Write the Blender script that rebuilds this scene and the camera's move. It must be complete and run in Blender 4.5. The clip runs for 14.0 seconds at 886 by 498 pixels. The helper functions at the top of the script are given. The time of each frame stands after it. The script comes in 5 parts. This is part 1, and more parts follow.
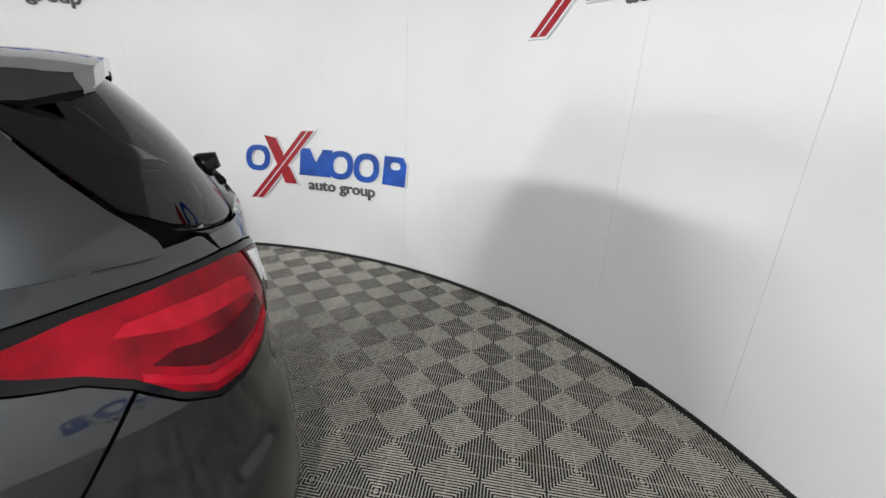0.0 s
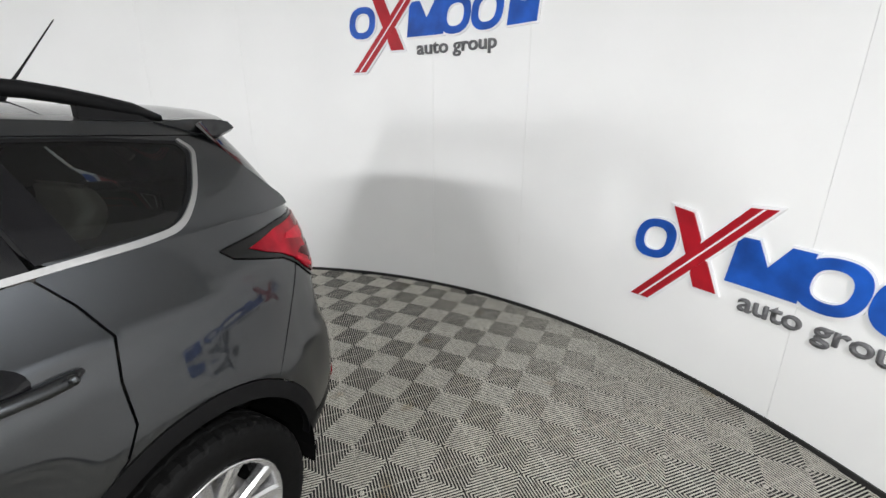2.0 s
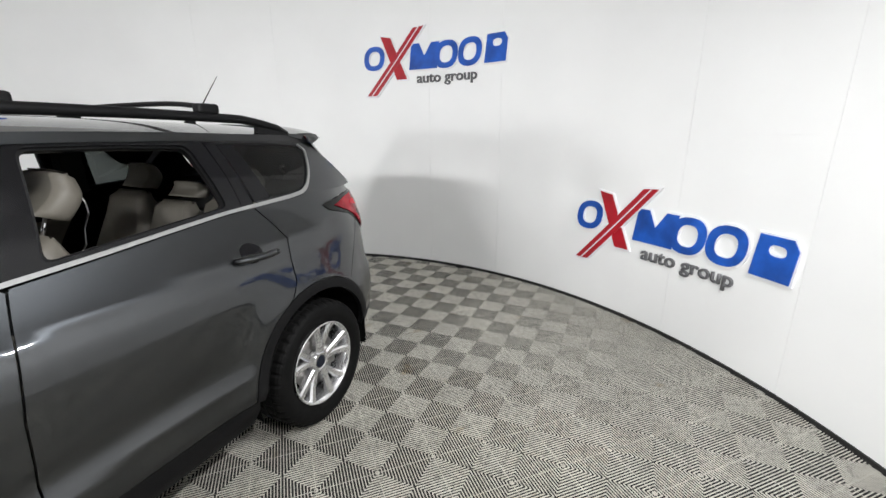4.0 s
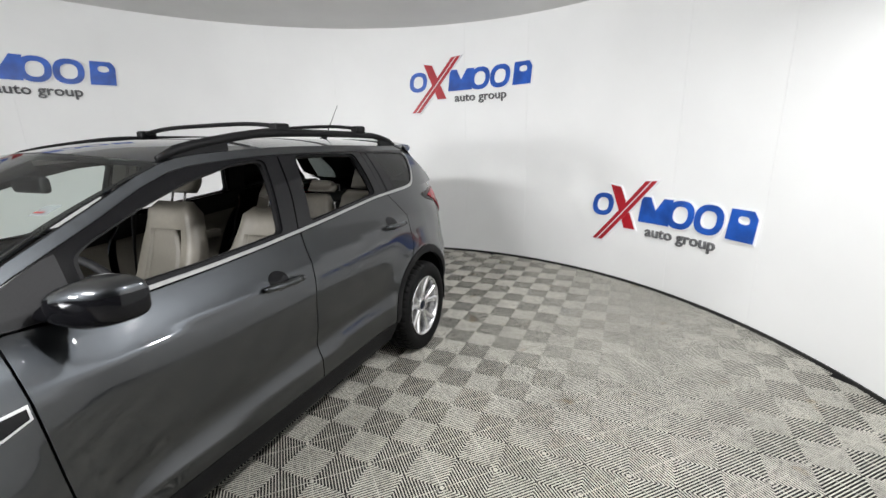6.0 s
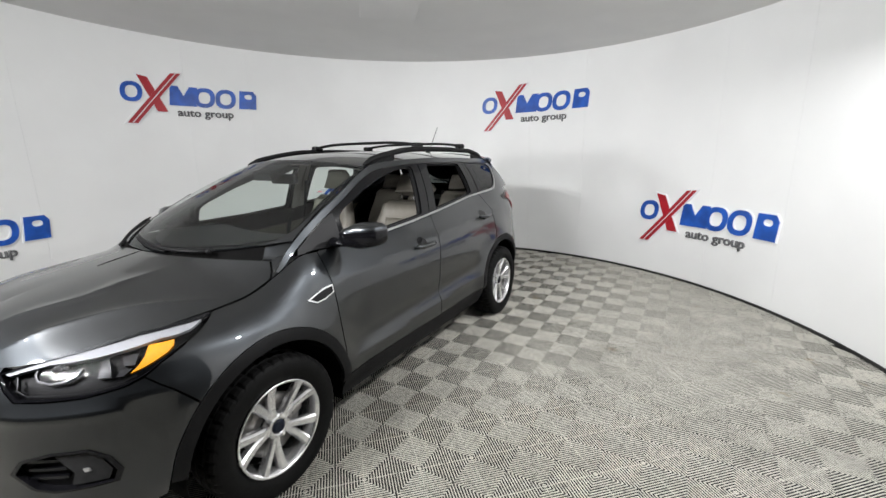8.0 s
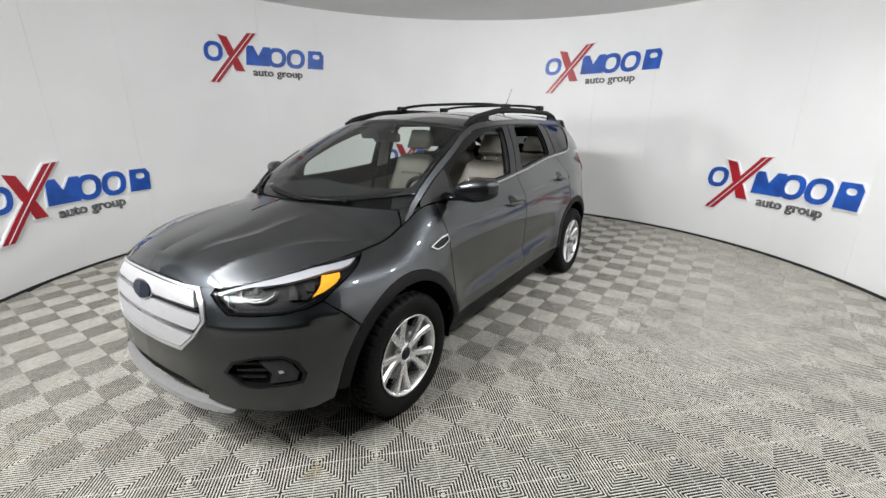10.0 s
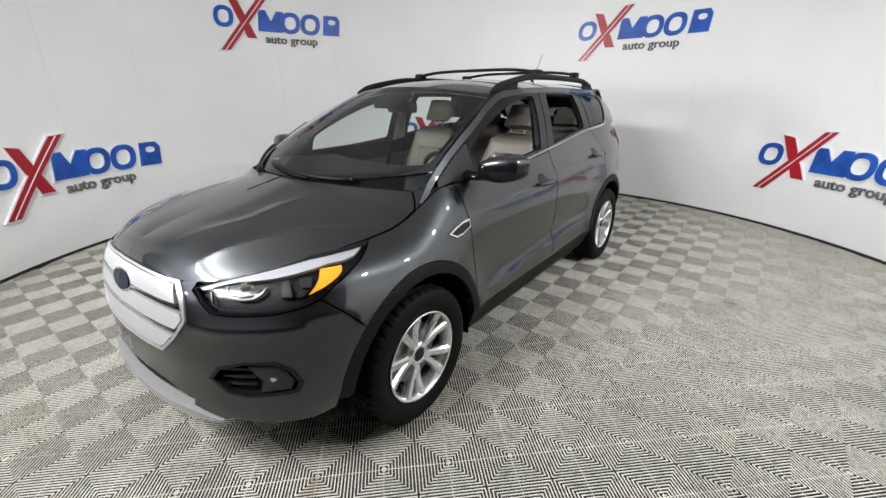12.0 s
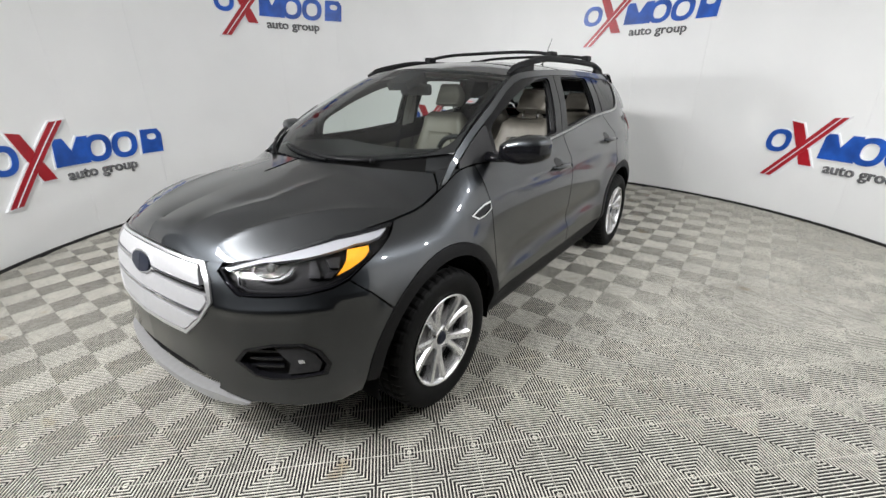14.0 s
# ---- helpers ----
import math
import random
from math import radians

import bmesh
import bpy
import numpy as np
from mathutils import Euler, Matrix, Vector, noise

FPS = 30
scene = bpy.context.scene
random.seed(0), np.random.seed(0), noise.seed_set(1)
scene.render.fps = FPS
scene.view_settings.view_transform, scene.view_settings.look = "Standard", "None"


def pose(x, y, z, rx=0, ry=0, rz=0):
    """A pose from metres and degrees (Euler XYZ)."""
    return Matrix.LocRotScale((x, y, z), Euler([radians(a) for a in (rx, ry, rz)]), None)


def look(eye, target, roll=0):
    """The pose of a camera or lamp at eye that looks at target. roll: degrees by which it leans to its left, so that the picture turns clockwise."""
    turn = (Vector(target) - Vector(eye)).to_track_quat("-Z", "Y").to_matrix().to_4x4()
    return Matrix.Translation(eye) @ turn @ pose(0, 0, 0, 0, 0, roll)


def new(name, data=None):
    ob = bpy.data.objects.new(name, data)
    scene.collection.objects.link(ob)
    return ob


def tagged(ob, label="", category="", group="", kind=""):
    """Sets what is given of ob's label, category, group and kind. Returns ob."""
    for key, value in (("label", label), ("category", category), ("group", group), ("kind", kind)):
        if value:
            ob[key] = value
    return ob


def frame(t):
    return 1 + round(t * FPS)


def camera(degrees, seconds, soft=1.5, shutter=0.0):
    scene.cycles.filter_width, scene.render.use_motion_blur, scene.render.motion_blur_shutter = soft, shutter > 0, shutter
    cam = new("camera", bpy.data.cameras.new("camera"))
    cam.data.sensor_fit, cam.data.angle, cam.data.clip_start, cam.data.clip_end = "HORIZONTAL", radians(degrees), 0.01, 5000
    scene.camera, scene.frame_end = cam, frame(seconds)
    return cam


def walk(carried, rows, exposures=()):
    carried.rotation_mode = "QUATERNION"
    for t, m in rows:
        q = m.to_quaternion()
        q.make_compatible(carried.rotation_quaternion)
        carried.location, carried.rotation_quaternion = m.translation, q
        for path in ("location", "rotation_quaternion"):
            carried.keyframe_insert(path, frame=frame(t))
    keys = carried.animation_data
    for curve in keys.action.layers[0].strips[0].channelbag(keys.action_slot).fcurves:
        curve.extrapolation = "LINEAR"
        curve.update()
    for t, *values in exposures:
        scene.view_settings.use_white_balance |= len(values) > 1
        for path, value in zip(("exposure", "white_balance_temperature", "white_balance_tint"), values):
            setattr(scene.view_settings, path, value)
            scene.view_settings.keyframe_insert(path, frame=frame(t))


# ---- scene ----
cam = camera(93.8, 14.0)
PATH = [
    (0, (-1.928, 1.506, 1.546), (-3.049, -0.012, 0.884), 2.8),
    (0.5, (-1.74, 1.658, 1.523), (-3.101, 0.33, 0.904), 3.2),
    (1, (-1.405, 1.83, 1.568), (-2.927, 0.668, 0.991), 1.1),
    (1.5, (-1.083, 1.844, 1.564), (-2.739, 0.888, 0.976), -0.2),
    (2, (-0.778, 1.86, 1.565), (-2.503, 1.037, 0.972), 0.0),
    (2.5, (-0.506, 2.008, 1.563), (-2.25, 1.212, 0.992), -0.0),
    (4.8, (0.646, 2.305, 1.577), (-1.11, 1.505, 1.053), -0.7),
    (5, (0.754, 2.283, 1.58), (-0.996, 1.47, 1.053), -1.1),
    (5.5, (1.099, 2.162, 1.588), (-0.66, 1.367, 1.063), -1.8),
    (6, (1.36, 2.225, 1.579), (-0.407, 1.433, 1.079), -1.7),
    (6.5, (1.629, 2.325, 1.573), (-0.131, 1.499, 1.101), -1.7),
    (7, (1.9, 2.314, 1.564), (0.158, 1.443, 1.11), -1.6),
    (7.5, (2.194, 2.328, 1.582), (0.482, 1.394, 1.141), -1.5),
    (8, (2.445, 2.404, 1.591), (0.766, 1.411, 1.154), -1.1),
    (8.5, (2.724, 2.522, 1.591), (1.079, 1.47, 1.157), -0.6),
    (9, (2.876, 2.456, 1.578), (1.255, 1.377, 1.121), -0.4),
    (9.2, (2.932, 2.373, 1.586), (1.313, 1.305, 1.099), -0.3),
    (11.3, (2.66, 2.033, 1.543), (1.189, 0.877, 0.837), -1.7),
    (11.5, (2.632, 2.016, 1.529), (1.16, 0.867, 0.815), -1.5),
    (12, (2.63, 1.972, 1.546), (1.152, 0.823, 0.84), -0.4),
    (12.5, (2.673, 1.914, 1.548), (1.195, 0.772, 0.832), 0.5),
    (13, (2.703, 1.893, 1.512), (1.226, 0.764, 0.775), 0.5),
    (13.5, (2.705, 1.89, 1.497), (1.228, 0.764, 0.755), 0.0),
    (14, (2.698, 1.866, 1.494), (1.221, 0.74, 0.751), -0.4),
]
walk(cam, [(t, look(eye, target, roll)) for t, eye, target, roll in PATH],
     exposures=[(0.0, 0.57), (5.0, 0.55), (6.5, 0.53), (8.5, 0.46), (11.5, 0.46), (14.0, 0.48)])

# ---- light ----
world = bpy.data.worlds.new("world")
world.use_nodes = True
scene.world = world
world.node_tree.nodes["Background"].inputs[0].default_value = (0.9, 0.95, 1.0, 1)
world.node_tree.nodes["Background"].inputs[1].default_value = 0.02

MID = Vector((-0.20, -0.05, 0.0))     # middle of the round booth
RAD = 4.04                            # inner radius of its wall
LAMPS = [(-0.95, 3.20, 38.0), (0.55, 3.15, 36.0)]
HEADER_POWER = 104.0
STAND_POWER = 15.0
HALL_FILL_POWER = 130.0


def ceiling_z(x, y):
    """The ceiling sheet hangs a little lower on one side."""
    return 3.08 - 0.045 * y


# ---- materials ----
def mat(name, base, rough=0.5, metal=0.0, coat=0.0, scale=20.0, vary=0.08, bump=0.0, bump_scale=200.0, spec=0.5, transmission=0.0, alpha=1.0):
    m = bpy.data.materials.new(name)
    m.use_nodes = True
    t = m.node_tree
    b = t.nodes["Principled BSDF"]
    b.inputs["Roughness"].default_value = rough
    b.inputs["Metallic"].default_value = metal
    b.inputs["Coat Weight"].default_value = coat
    b.inputs["Coat Roughness"].default_value = 0.03
    b.inputs["Coat IOR"].default_value = 1.60
    b.inputs["Specular IOR Level"].default_value = spec
    b.inputs["Transmission Weight"].default_value = transmission
    geo = t.nodes.new("ShaderNodeNewGeometry")
    n = t.nodes.new("ShaderNodeTexNoise")
    n.inputs["Scale"].default_value = scale
    n.inputs["Detail"].default_value = 6
    t.links.new(geo.outputs["Position"], n.inputs["Vector"])
    ramp = t.nodes.new("ShaderNodeMapRange")
    ramp.inputs["From Min"].default_value, ramp.inputs["From Max"].default_value = 0.3, 0.7
    ramp.inputs["To Min"].default_value, ramp.inputs["To Max"].default_value = 1 - vary, 1 + vary
    t.links.new(n.outputs["Fac"], ramp.inputs["Value"])
    mul = t.nodes.new("ShaderNodeVectorMath")
    mul.operation = "SCALE"
    mul.inputs[0].default_value = base
    t.links.new(ramp.outputs["Result"], mul.inputs["Scale"])
    t.links.new(mul.outputs["Vector"], b.inputs["Base Color"])
    if bump:
        n2 = t.nodes.new("ShaderNodeTexNoise")
        n2.inputs["Scale"].default_value = bump_scale
        n2.inputs["Detail"].default_value = 4
        t.links.new(geo.outputs["Position"], n2.inputs["Vector"])
        bp = t.nodes.new("ShaderNodeBump")
        bp.inputs["Strength"].default_value = bump
        bp.inputs["Distance"].default_value = 0.004
        t.links.new(n2.outputs["Fac"], bp.inputs["Height"])
        t.links.new(bp.outputs["Normal"], b.inputs["Normal"])
    return m


def glow(name, colour, strength):
    m = bpy.data.materials.new(name)
    m.use_nodes = True
    b = m.node_tree.nodes["Principled BSDF"]
    b.inputs["Base Color"].default_value = (*colour, 1)
    b.inputs["Emission Color"].default_value = (*colour, 1)
    b.inputs["Emission Strength"].default_value = strength
    return m


def floor_material():
    """Light grey moulded plastic with a film of dust, scuffs and ochre stains."""
    m = mat("floor_plastic", (0.53, 0.514, 0.455), 0.6, scale=7.0, vary=0.10, bump=0.15, bump_scale=90)
    t = m.node_tree
    b = t.nodes["Principled BSDF"]
    mul = b.inputs["Base Color"].links[0].from_node
    geo = t.nodes["Geometry"]
    big = t.nodes.new("ShaderNodeTexNoise")
    big.inputs["Scale"].default_value, big.inputs["Detail"].default_value = 1.3, 5
    t.links.new(geo.outputs["Position"], big.inputs["Vector"])
    r = t.nodes.new("ShaderNodeMapRange")
    r.inputs["From Min"].default_value, r.inputs["From Max"].default_value = 0.35, 0.75
    r.inputs["To Min"].default_value, r.inputs["To Max"].default_value = 0.0, 0.35
    t.links.new(big.outputs["Fac"], r.inputs["Value"])
    mix = t.nodes.new("ShaderNodeMix")
    mix.data_type = "RGBA"
    t.links.new(r.outputs["Result"], mix.inputs["Factor"])
    t.links.new(mul.outputs["Vector"], mix.inputs[6])
    mix.inputs[7].default_value = (0.33, 0.315, 0.285, 1)
    spots = t.nodes.new("ShaderNodeTexNoise")
    spots.inputs["Scale"].default_value, spots.inputs["Detail"].default_value = 4.3, 8
    t.links.new(geo.outputs["Position"], spots.inputs["Vector"])
    r2 = t.nodes.new("ShaderNodeMapRange")
    r2.inputs["From Min"].default_value, r2.inputs["From Max"].default_value = 0.66, 0.74
    r2.inputs["To Min"].default_value, r2.inputs["To Max"].default_value = 0.0, 0.7
    t.links.new(spots.outputs["Fac"], r2.inputs["Value"])
    mix2 = t.nodes.new("ShaderNodeMix")
    mix2.data_type = "RGBA"
    t.links.new(r2.outputs["Result"], mix2.inputs["Factor"])
    t.links.new(mix.outputs[2], mix2.inputs[6])
    mix2.inputs[7].default_value = (0.30, 0.22, 0.11, 1)
    grit = t.nodes.new("ShaderNodeTexNoise")
    grit.inputs["Scale"].default_value, grit.inputs["Detail"].default_value = 34.0, 5
    t.links.new(geo.outputs["Position"], grit.inputs["Vector"])
    r4 = t.nodes.new("ShaderNodeMapRange")
    r4.inputs["From Min"].default_value, r4.inputs["From Max"].default_value = 0.52, 0.66
    r4.inputs["To Min"].default_value, r4.inputs["To Max"].default_value = 0.0, 0.55
    t.links.new(grit.outputs["Fac"], r4.inputs["Value"])
    mix3 = t.nodes.new("ShaderNodeMix")
    mix3.data_type = "RGBA"
    t.links.new(r4.outputs["Result"], mix3.inputs["Factor"])
    t.links.new(mix2.outputs[2], mix3.inputs[6])
    mix3.inputs[7].default_value = (0.17, 0.165, 0.145, 1)
    oi = t.nodes.new("ShaderNodeObjectInfo")
    r3 = t.nodes.new("ShaderNodeMapRange")
    r3.inputs["To Min"].default_value, r3.inputs["To Max"].default_value = 0.94, 1.06
    t.links.new(oi.outputs["Random"], r3.inputs["Value"])
    sc = t.nodes.new("ShaderNodeVectorMath")
    sc.operation = "SCALE"
    t.links.new(mix3.outputs[2], sc.inputs[0])
    t.links.new(r3.outputs["Result"], sc.inputs["Scale"])
    t.links.new(sc.outputs["Vector"], b.inputs["Base Color"])
    return m


M_FLOOR = floor_material()
# Near black, so the shade deep in the tile slots is painted in.
M_SLOT_SHADE = mat("floor_slot_shade", (0.012, 0.012, 0.012), 0.9, scale=5)
M_HALL = mat("hall_concrete", (0.10, 0.10, 0.10), 0.8, scale=2, vary=0.15, bump=0.2, bump_scale=40)
M_WALL = mat("wall_panel_white", (0.85, 0.855, 0.85), 0.42, scale=1.2, vary=0.025, bump=0.05, bump_scale=6, spec=0.35)
M_CEIL = mat("ceiling_fabric", (0.74, 0.735, 0.725), 0.85, scale=1.5, vary=0.03, bump=0.05, bump_scale=300)
M_BLACK = mat("black_rubber", (0.012, 0.012, 0.012), 0.6, scale=40, vary=0.3, bump=0.2)
M_SIGN_WHITE = mat("sign_white", (0.82, 0.83, 0.85), 0.4, scale=30, vary=0.02)
M_SIGN_RED = mat("sign_red", (0.38, 0.008, 0.018), 0.3, scale=8, vary=0.15)
M_SIGN_BLUE = mat("sign_blue", (0.012, 0.085, 0.42), 0.3, scale=6, vary=0.35)
M_SIGN_GREY = mat("sign_grey", (0.12, 0.12, 0.125), 0.4, scale=20, vary=0.1)
M_LAMP = glow("lamp_glow", (1.0, 0.99, 0.98), 14.0)
M_LAMP_RIM = mat("lamp_rim_white", (0.7, 0.7, 0.7), 0.5)


# ---- mesh helpers ----
def mesh_of(name, verts, faces, material=None, smooth=False):
    me = bpy.data.meshes.new(name)
    me.from_pydata([tuple(v) for v in verts], [], faces)
    if material:
        me.materials.append(material)
    if smooth:
        me.shade_smooth()
    return me


def part(name, data, material=None, parent=None, label="", at=None):
    """One mesh object, of a bmesh or a mesh, under a thing or a part."""
    if isinstance(data, bmesh.types.BMesh):
        bmesh.ops.recalc_face_normals(data, faces=data.faces)
        me = bpy.data.meshes.new(name)
        data.to_mesh(me)
        data.free()
        data = me
    if material and not data.materials:
        data.materials.append(material)
    ob = new(name, data)
    if parent:
        ob.parent = parent
    if at is not None:
        ob.matrix_basis = at
    return tagged(ob, label)


def thing(name, label, category, at=None, group="", kind=""):
    ob = new(name)
    ob.empty_display_size = 0.1
    if at is not None:
        ob.matrix_basis = at
    return tagged(ob, label, category, group, kind)


def box(bm, x0, x1, y0, y1, z0, z1, bevel=0.0, segments=2):
    r = bmesh.ops.create_cube(bm, size=1.0)
    for v in r["verts"]:
        v.co = Vector((x0 + (v.co.x + 0.5) * (x1 - x0), y0 + (v.co.y + 0.5) * (y1 - y0), z0 + (v.co.z + 0.5) * (z1 - z0)))
    if bevel:
        es = {e for v in r["verts"] for e in v.link_edges}
        bmesh.ops.bevel(bm, geom=list(es), offset=bevel, segments=segments, profile=0.5, affect="EDGES")
    return bm


def on_wall(theta, r, z):
    a = radians(theta)
    return Vector((MID.x + r * math.cos(a), MID.y + r * math.sin(a), z))


def curved_slab(t0, t1, r0, r1, z0, z1, step=1.5):
    """A slab of the round wall between two angles, radii and heights."""
    n = max(2, int(abs(t1 - t0) / step) + 1)
    verts, faces = [], []
    for i in range(n + 1):
        a = t0 + (t1 - t0) * i / n
        verts += [on_wall(a, r0, z0), on_wall(a, r1, z0), on_wall(a, r1, z1), on_wall(a, r0, z1)]
    for i in range(n):
        b = 4 * i
        for k in range(4):
            faces.append((b + k, b + (k + 1) % 4, b + 4 + (k + 1) % 4, b + 4 + k))
    faces += [(3, 2, 1, 0), (4 * n, 4 * n + 1, 4 * n + 2, 4 * n + 3)]
    return verts, faces


# ---- setting: booth, hall beyond its opening ----
OPEN_FROM, OPEN_TO = -30.0, 66.0
wall = tagged(new("wall_round"), "round white photo booth wall of smooth curved panels", "wall", kind="structure")
SEAMS = [OPEN_TO, 86.4, 98.9, 125.9, 138.4, 165.1, 177.7, 204.9, 217.5, 244.2, 256.4, 282.8, 295.4, 321.0, 360 + OPEN_FROM]
SPLIT = 1.545
for a, b in zip(SEAMS, SEAMS[1:]):
    gap = 0.012
    for z0, z1 in ((0.012, SPLIT - 0.0008), (SPLIT + 0.0008, 3.42)):
        r0 = RAD + (0.0 if z0 < 1 else 0.0025)
        v, f = curved_slab(a + gap, b - gap, r0, RAD + 0.0075, z0, z1)
        me = mesh_of("wall_panel", v, f, M_WALL, True)
        me.set_sharp_from_angle(angle=radians(30))
        part("wall_panel", me, None, wall)
v, f = curved_slab(OPEN_TO, 360 + OPEN_FROM, RAD + 0.009, RAD + 0.06, -0.02, 3.42, 3)
part("wall_backing", mesh_of("wall_backing", v, f, M_WALL), None, wall)
v, f = curved_slab(OPEN_TO, 360 + OPEN_FROM, RAD - 0.012, RAD + 0.03, -0.014, 0.026, 1.5)
tagged(part("baseboard", mesh_of("baseboard", v, f, M_BLACK, False)), "thin black rubber skirting along the wall", "baseboard", kind="structure")

bm = bmesh.new()
ring = [bm.verts.new((MID.x + 4.09 * math.cos(radians(a)), MID.y + 4.09 * math.sin(radians(a)), 0)) for a in range(0, 360, 3)]
low = bm.faces.new(ring)
up = bmesh.ops.extrude_face_region(bm, geom=[low])
for e in up["geom"]:
    if isinstance(e, bmesh.types.BMVert):
        e.co.z = 0.05
for v in bm.verts:
    v.co.z += ceiling_z(v.co.x, v.co.y)
tagged(part("ceiling", bm, M_CEIL), "flat grey fabric ceiling sheet of the booth", "ceiling", kind="structure")

bm = bmesh.new()
box(bm, -0.42, 0.42, -0.30, 0.30, -0.012, 0.0, 0.006)
hatch = part("ceiling_hatch", bm, M_CEIL, at=Matrix.Translation((-1.34, -0.42, ceiling_z(-1.34, -0.42) + 0.006)) @ pose(0, 0, 0, -2.6, 0, 41))
tagged(hatch, "flat grey hatch panel in the booth ceiling", "ceiling panel", kind="structure")
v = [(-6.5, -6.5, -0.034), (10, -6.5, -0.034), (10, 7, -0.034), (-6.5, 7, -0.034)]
tagged(part("ground", mesh_of("ground", v, [(0, 1, 2, 3)], M_SLOT_SHADE)), "near-black sheet under the floor tiles, stands in for slot shade", "ground", kind="structure")
for name, (x0, x1, y0, y1) in {"wall_north": (-6.5, 10, 7, 7.2), "wall_south": (-6.5, 10, -6.7, -6.5), "wall_east": (10, 10.2, -6.7, 7.2), "wall_west": (-6.7, -6.5, -6.7, 7.2)}.items():
    tagged(part(name, box(bmesh.new(), x0, x1, y0, y1, -0.02, 4.5), M_HALL), "plain grey wall of the hall round the booth", "wall", kind="structure")
tagged(part("ceiling_hall", box(bmesh.new(), -6.7, 10.2, -6.7, 7.2, 4.5, 4.6), M_HALL), "plain grey hall ceiling", "ceiling", kind="structure")

# ---- floor of slotted tiles, laid at 45 degrees ----
CELL = 0.2015
TILE = CELL * math.sqrt(2)
TILE_AT = Vector((1.314, 1.328))
RINGS = 10


def tile_mesh():
    """One slotted floor tile: nested square ribs with dark slots between, and two thin cross bars."""
    verts, faces = [], []

    def quad(a, b, c, d):
        n = len(verts)
        verts.extend((a, b, c, d))
        faces.append((n, n + 1, n + 2, n + 3))
    pitch = TILE / (2 * RINGS)
    w, h = pitch * 0.15, -0.0040
    for k in range(RINGS):
        r = (k + 0.5) * pitch
        i, o = r - w, r + w
        for q in range(4):
            c, s = [(1, 0), (0, 1), (-1, 0), (0, -1)][q]

            def at(u, v, z):
                return (u * c - v * s, u * s + v * c, z)
            quad(at(i, -i, 0), at(o, -o, 0), at(o, o, 0), at(i, i, 0))
            quad(at(o, -o, 0), at(o, -o, h), at(o, o, h), at(o, o, 0))
            quad(at(i, i, 0), at(i, i, h), at(i, -i, h), at(i, -i, 0))
    for q in range(2):
        e, g = TILE / 2, 0.0013
        for y0, y1, z0, z1 in ((-g, g, -0.0031, -0.0031), (-g, -g, -0.0031, h), (g, g, h, -0.0031)):
            p = [(-e, y0, z0), (e, y0, z0), (e, y1, z1), (-e, y1, z1)]
            quad(*[(a, b, c) if q == 0 else (-b, a, c) for a, b, c in p])
    return mesh_of("floor_tile", verts, faces, M_FLOOR)


floor = tagged(new("floor"), "light grey slotted plastic floor tiles with nested square ribs", "floor", kind="structure")
TILE_MESH = tile_mesh()
spots = []
for i in range(-24, 25):
    for j in range(-24, 25):
        x = TILE_AT.x + (i - j) * CELL
        y = TILE_AT.y + (i + j) * CELL
        r = math.hypot(x - MID.x, y - MID.y)
        if r < RAD + 0.12:
            spots.append((x, y))
        elif x > 1.5 and r < 6.2 and -2.6 < y < 4.2:
            spots.append((x, y))
spots.sort(key=lambda p: math.hypot(p[0] - 0.6, p[1] - 1.9))
FLOOR_TILES = spots[:300]
FLOOR_REST = spots[300:]
for x, y in FLOOR_TILES:
    part("floor_tile", TILE_MESH, None, floor, at=pose(x, y, 0, 0, 0, 45 + 90 * random.randrange(4)))
tv = np.empty(len(TILE_MESH.vertices) * 3)
TILE_MESH.vertices.foreach_get("co", tv)
tv = tv.reshape(-1, 3)
c45 = math.sqrt(0.5)
tv = np.stack([(tv[:, 0] - tv[:, 1]) * c45, (tv[:, 0] + tv[:, 1]) * c45, tv[:, 2]], 1)
nv = len(tv)
allv = np.concatenate([tv + (x, y, 0) for x, y in FLOOR_REST])
base = np.arange(nv).reshape(-1, 4)
allf = np.concatenate([base + nv * k for k in range(len(FLOOR_REST))])
me = bpy.data.meshes.new("floor_tiles_outer")
me.from_pydata(allv.tolist(), [], allf.tolist())
me.materials.append(M_FLOOR)
tagged(part("floor_tiles_outer", me, None, floor), kind="stuff")


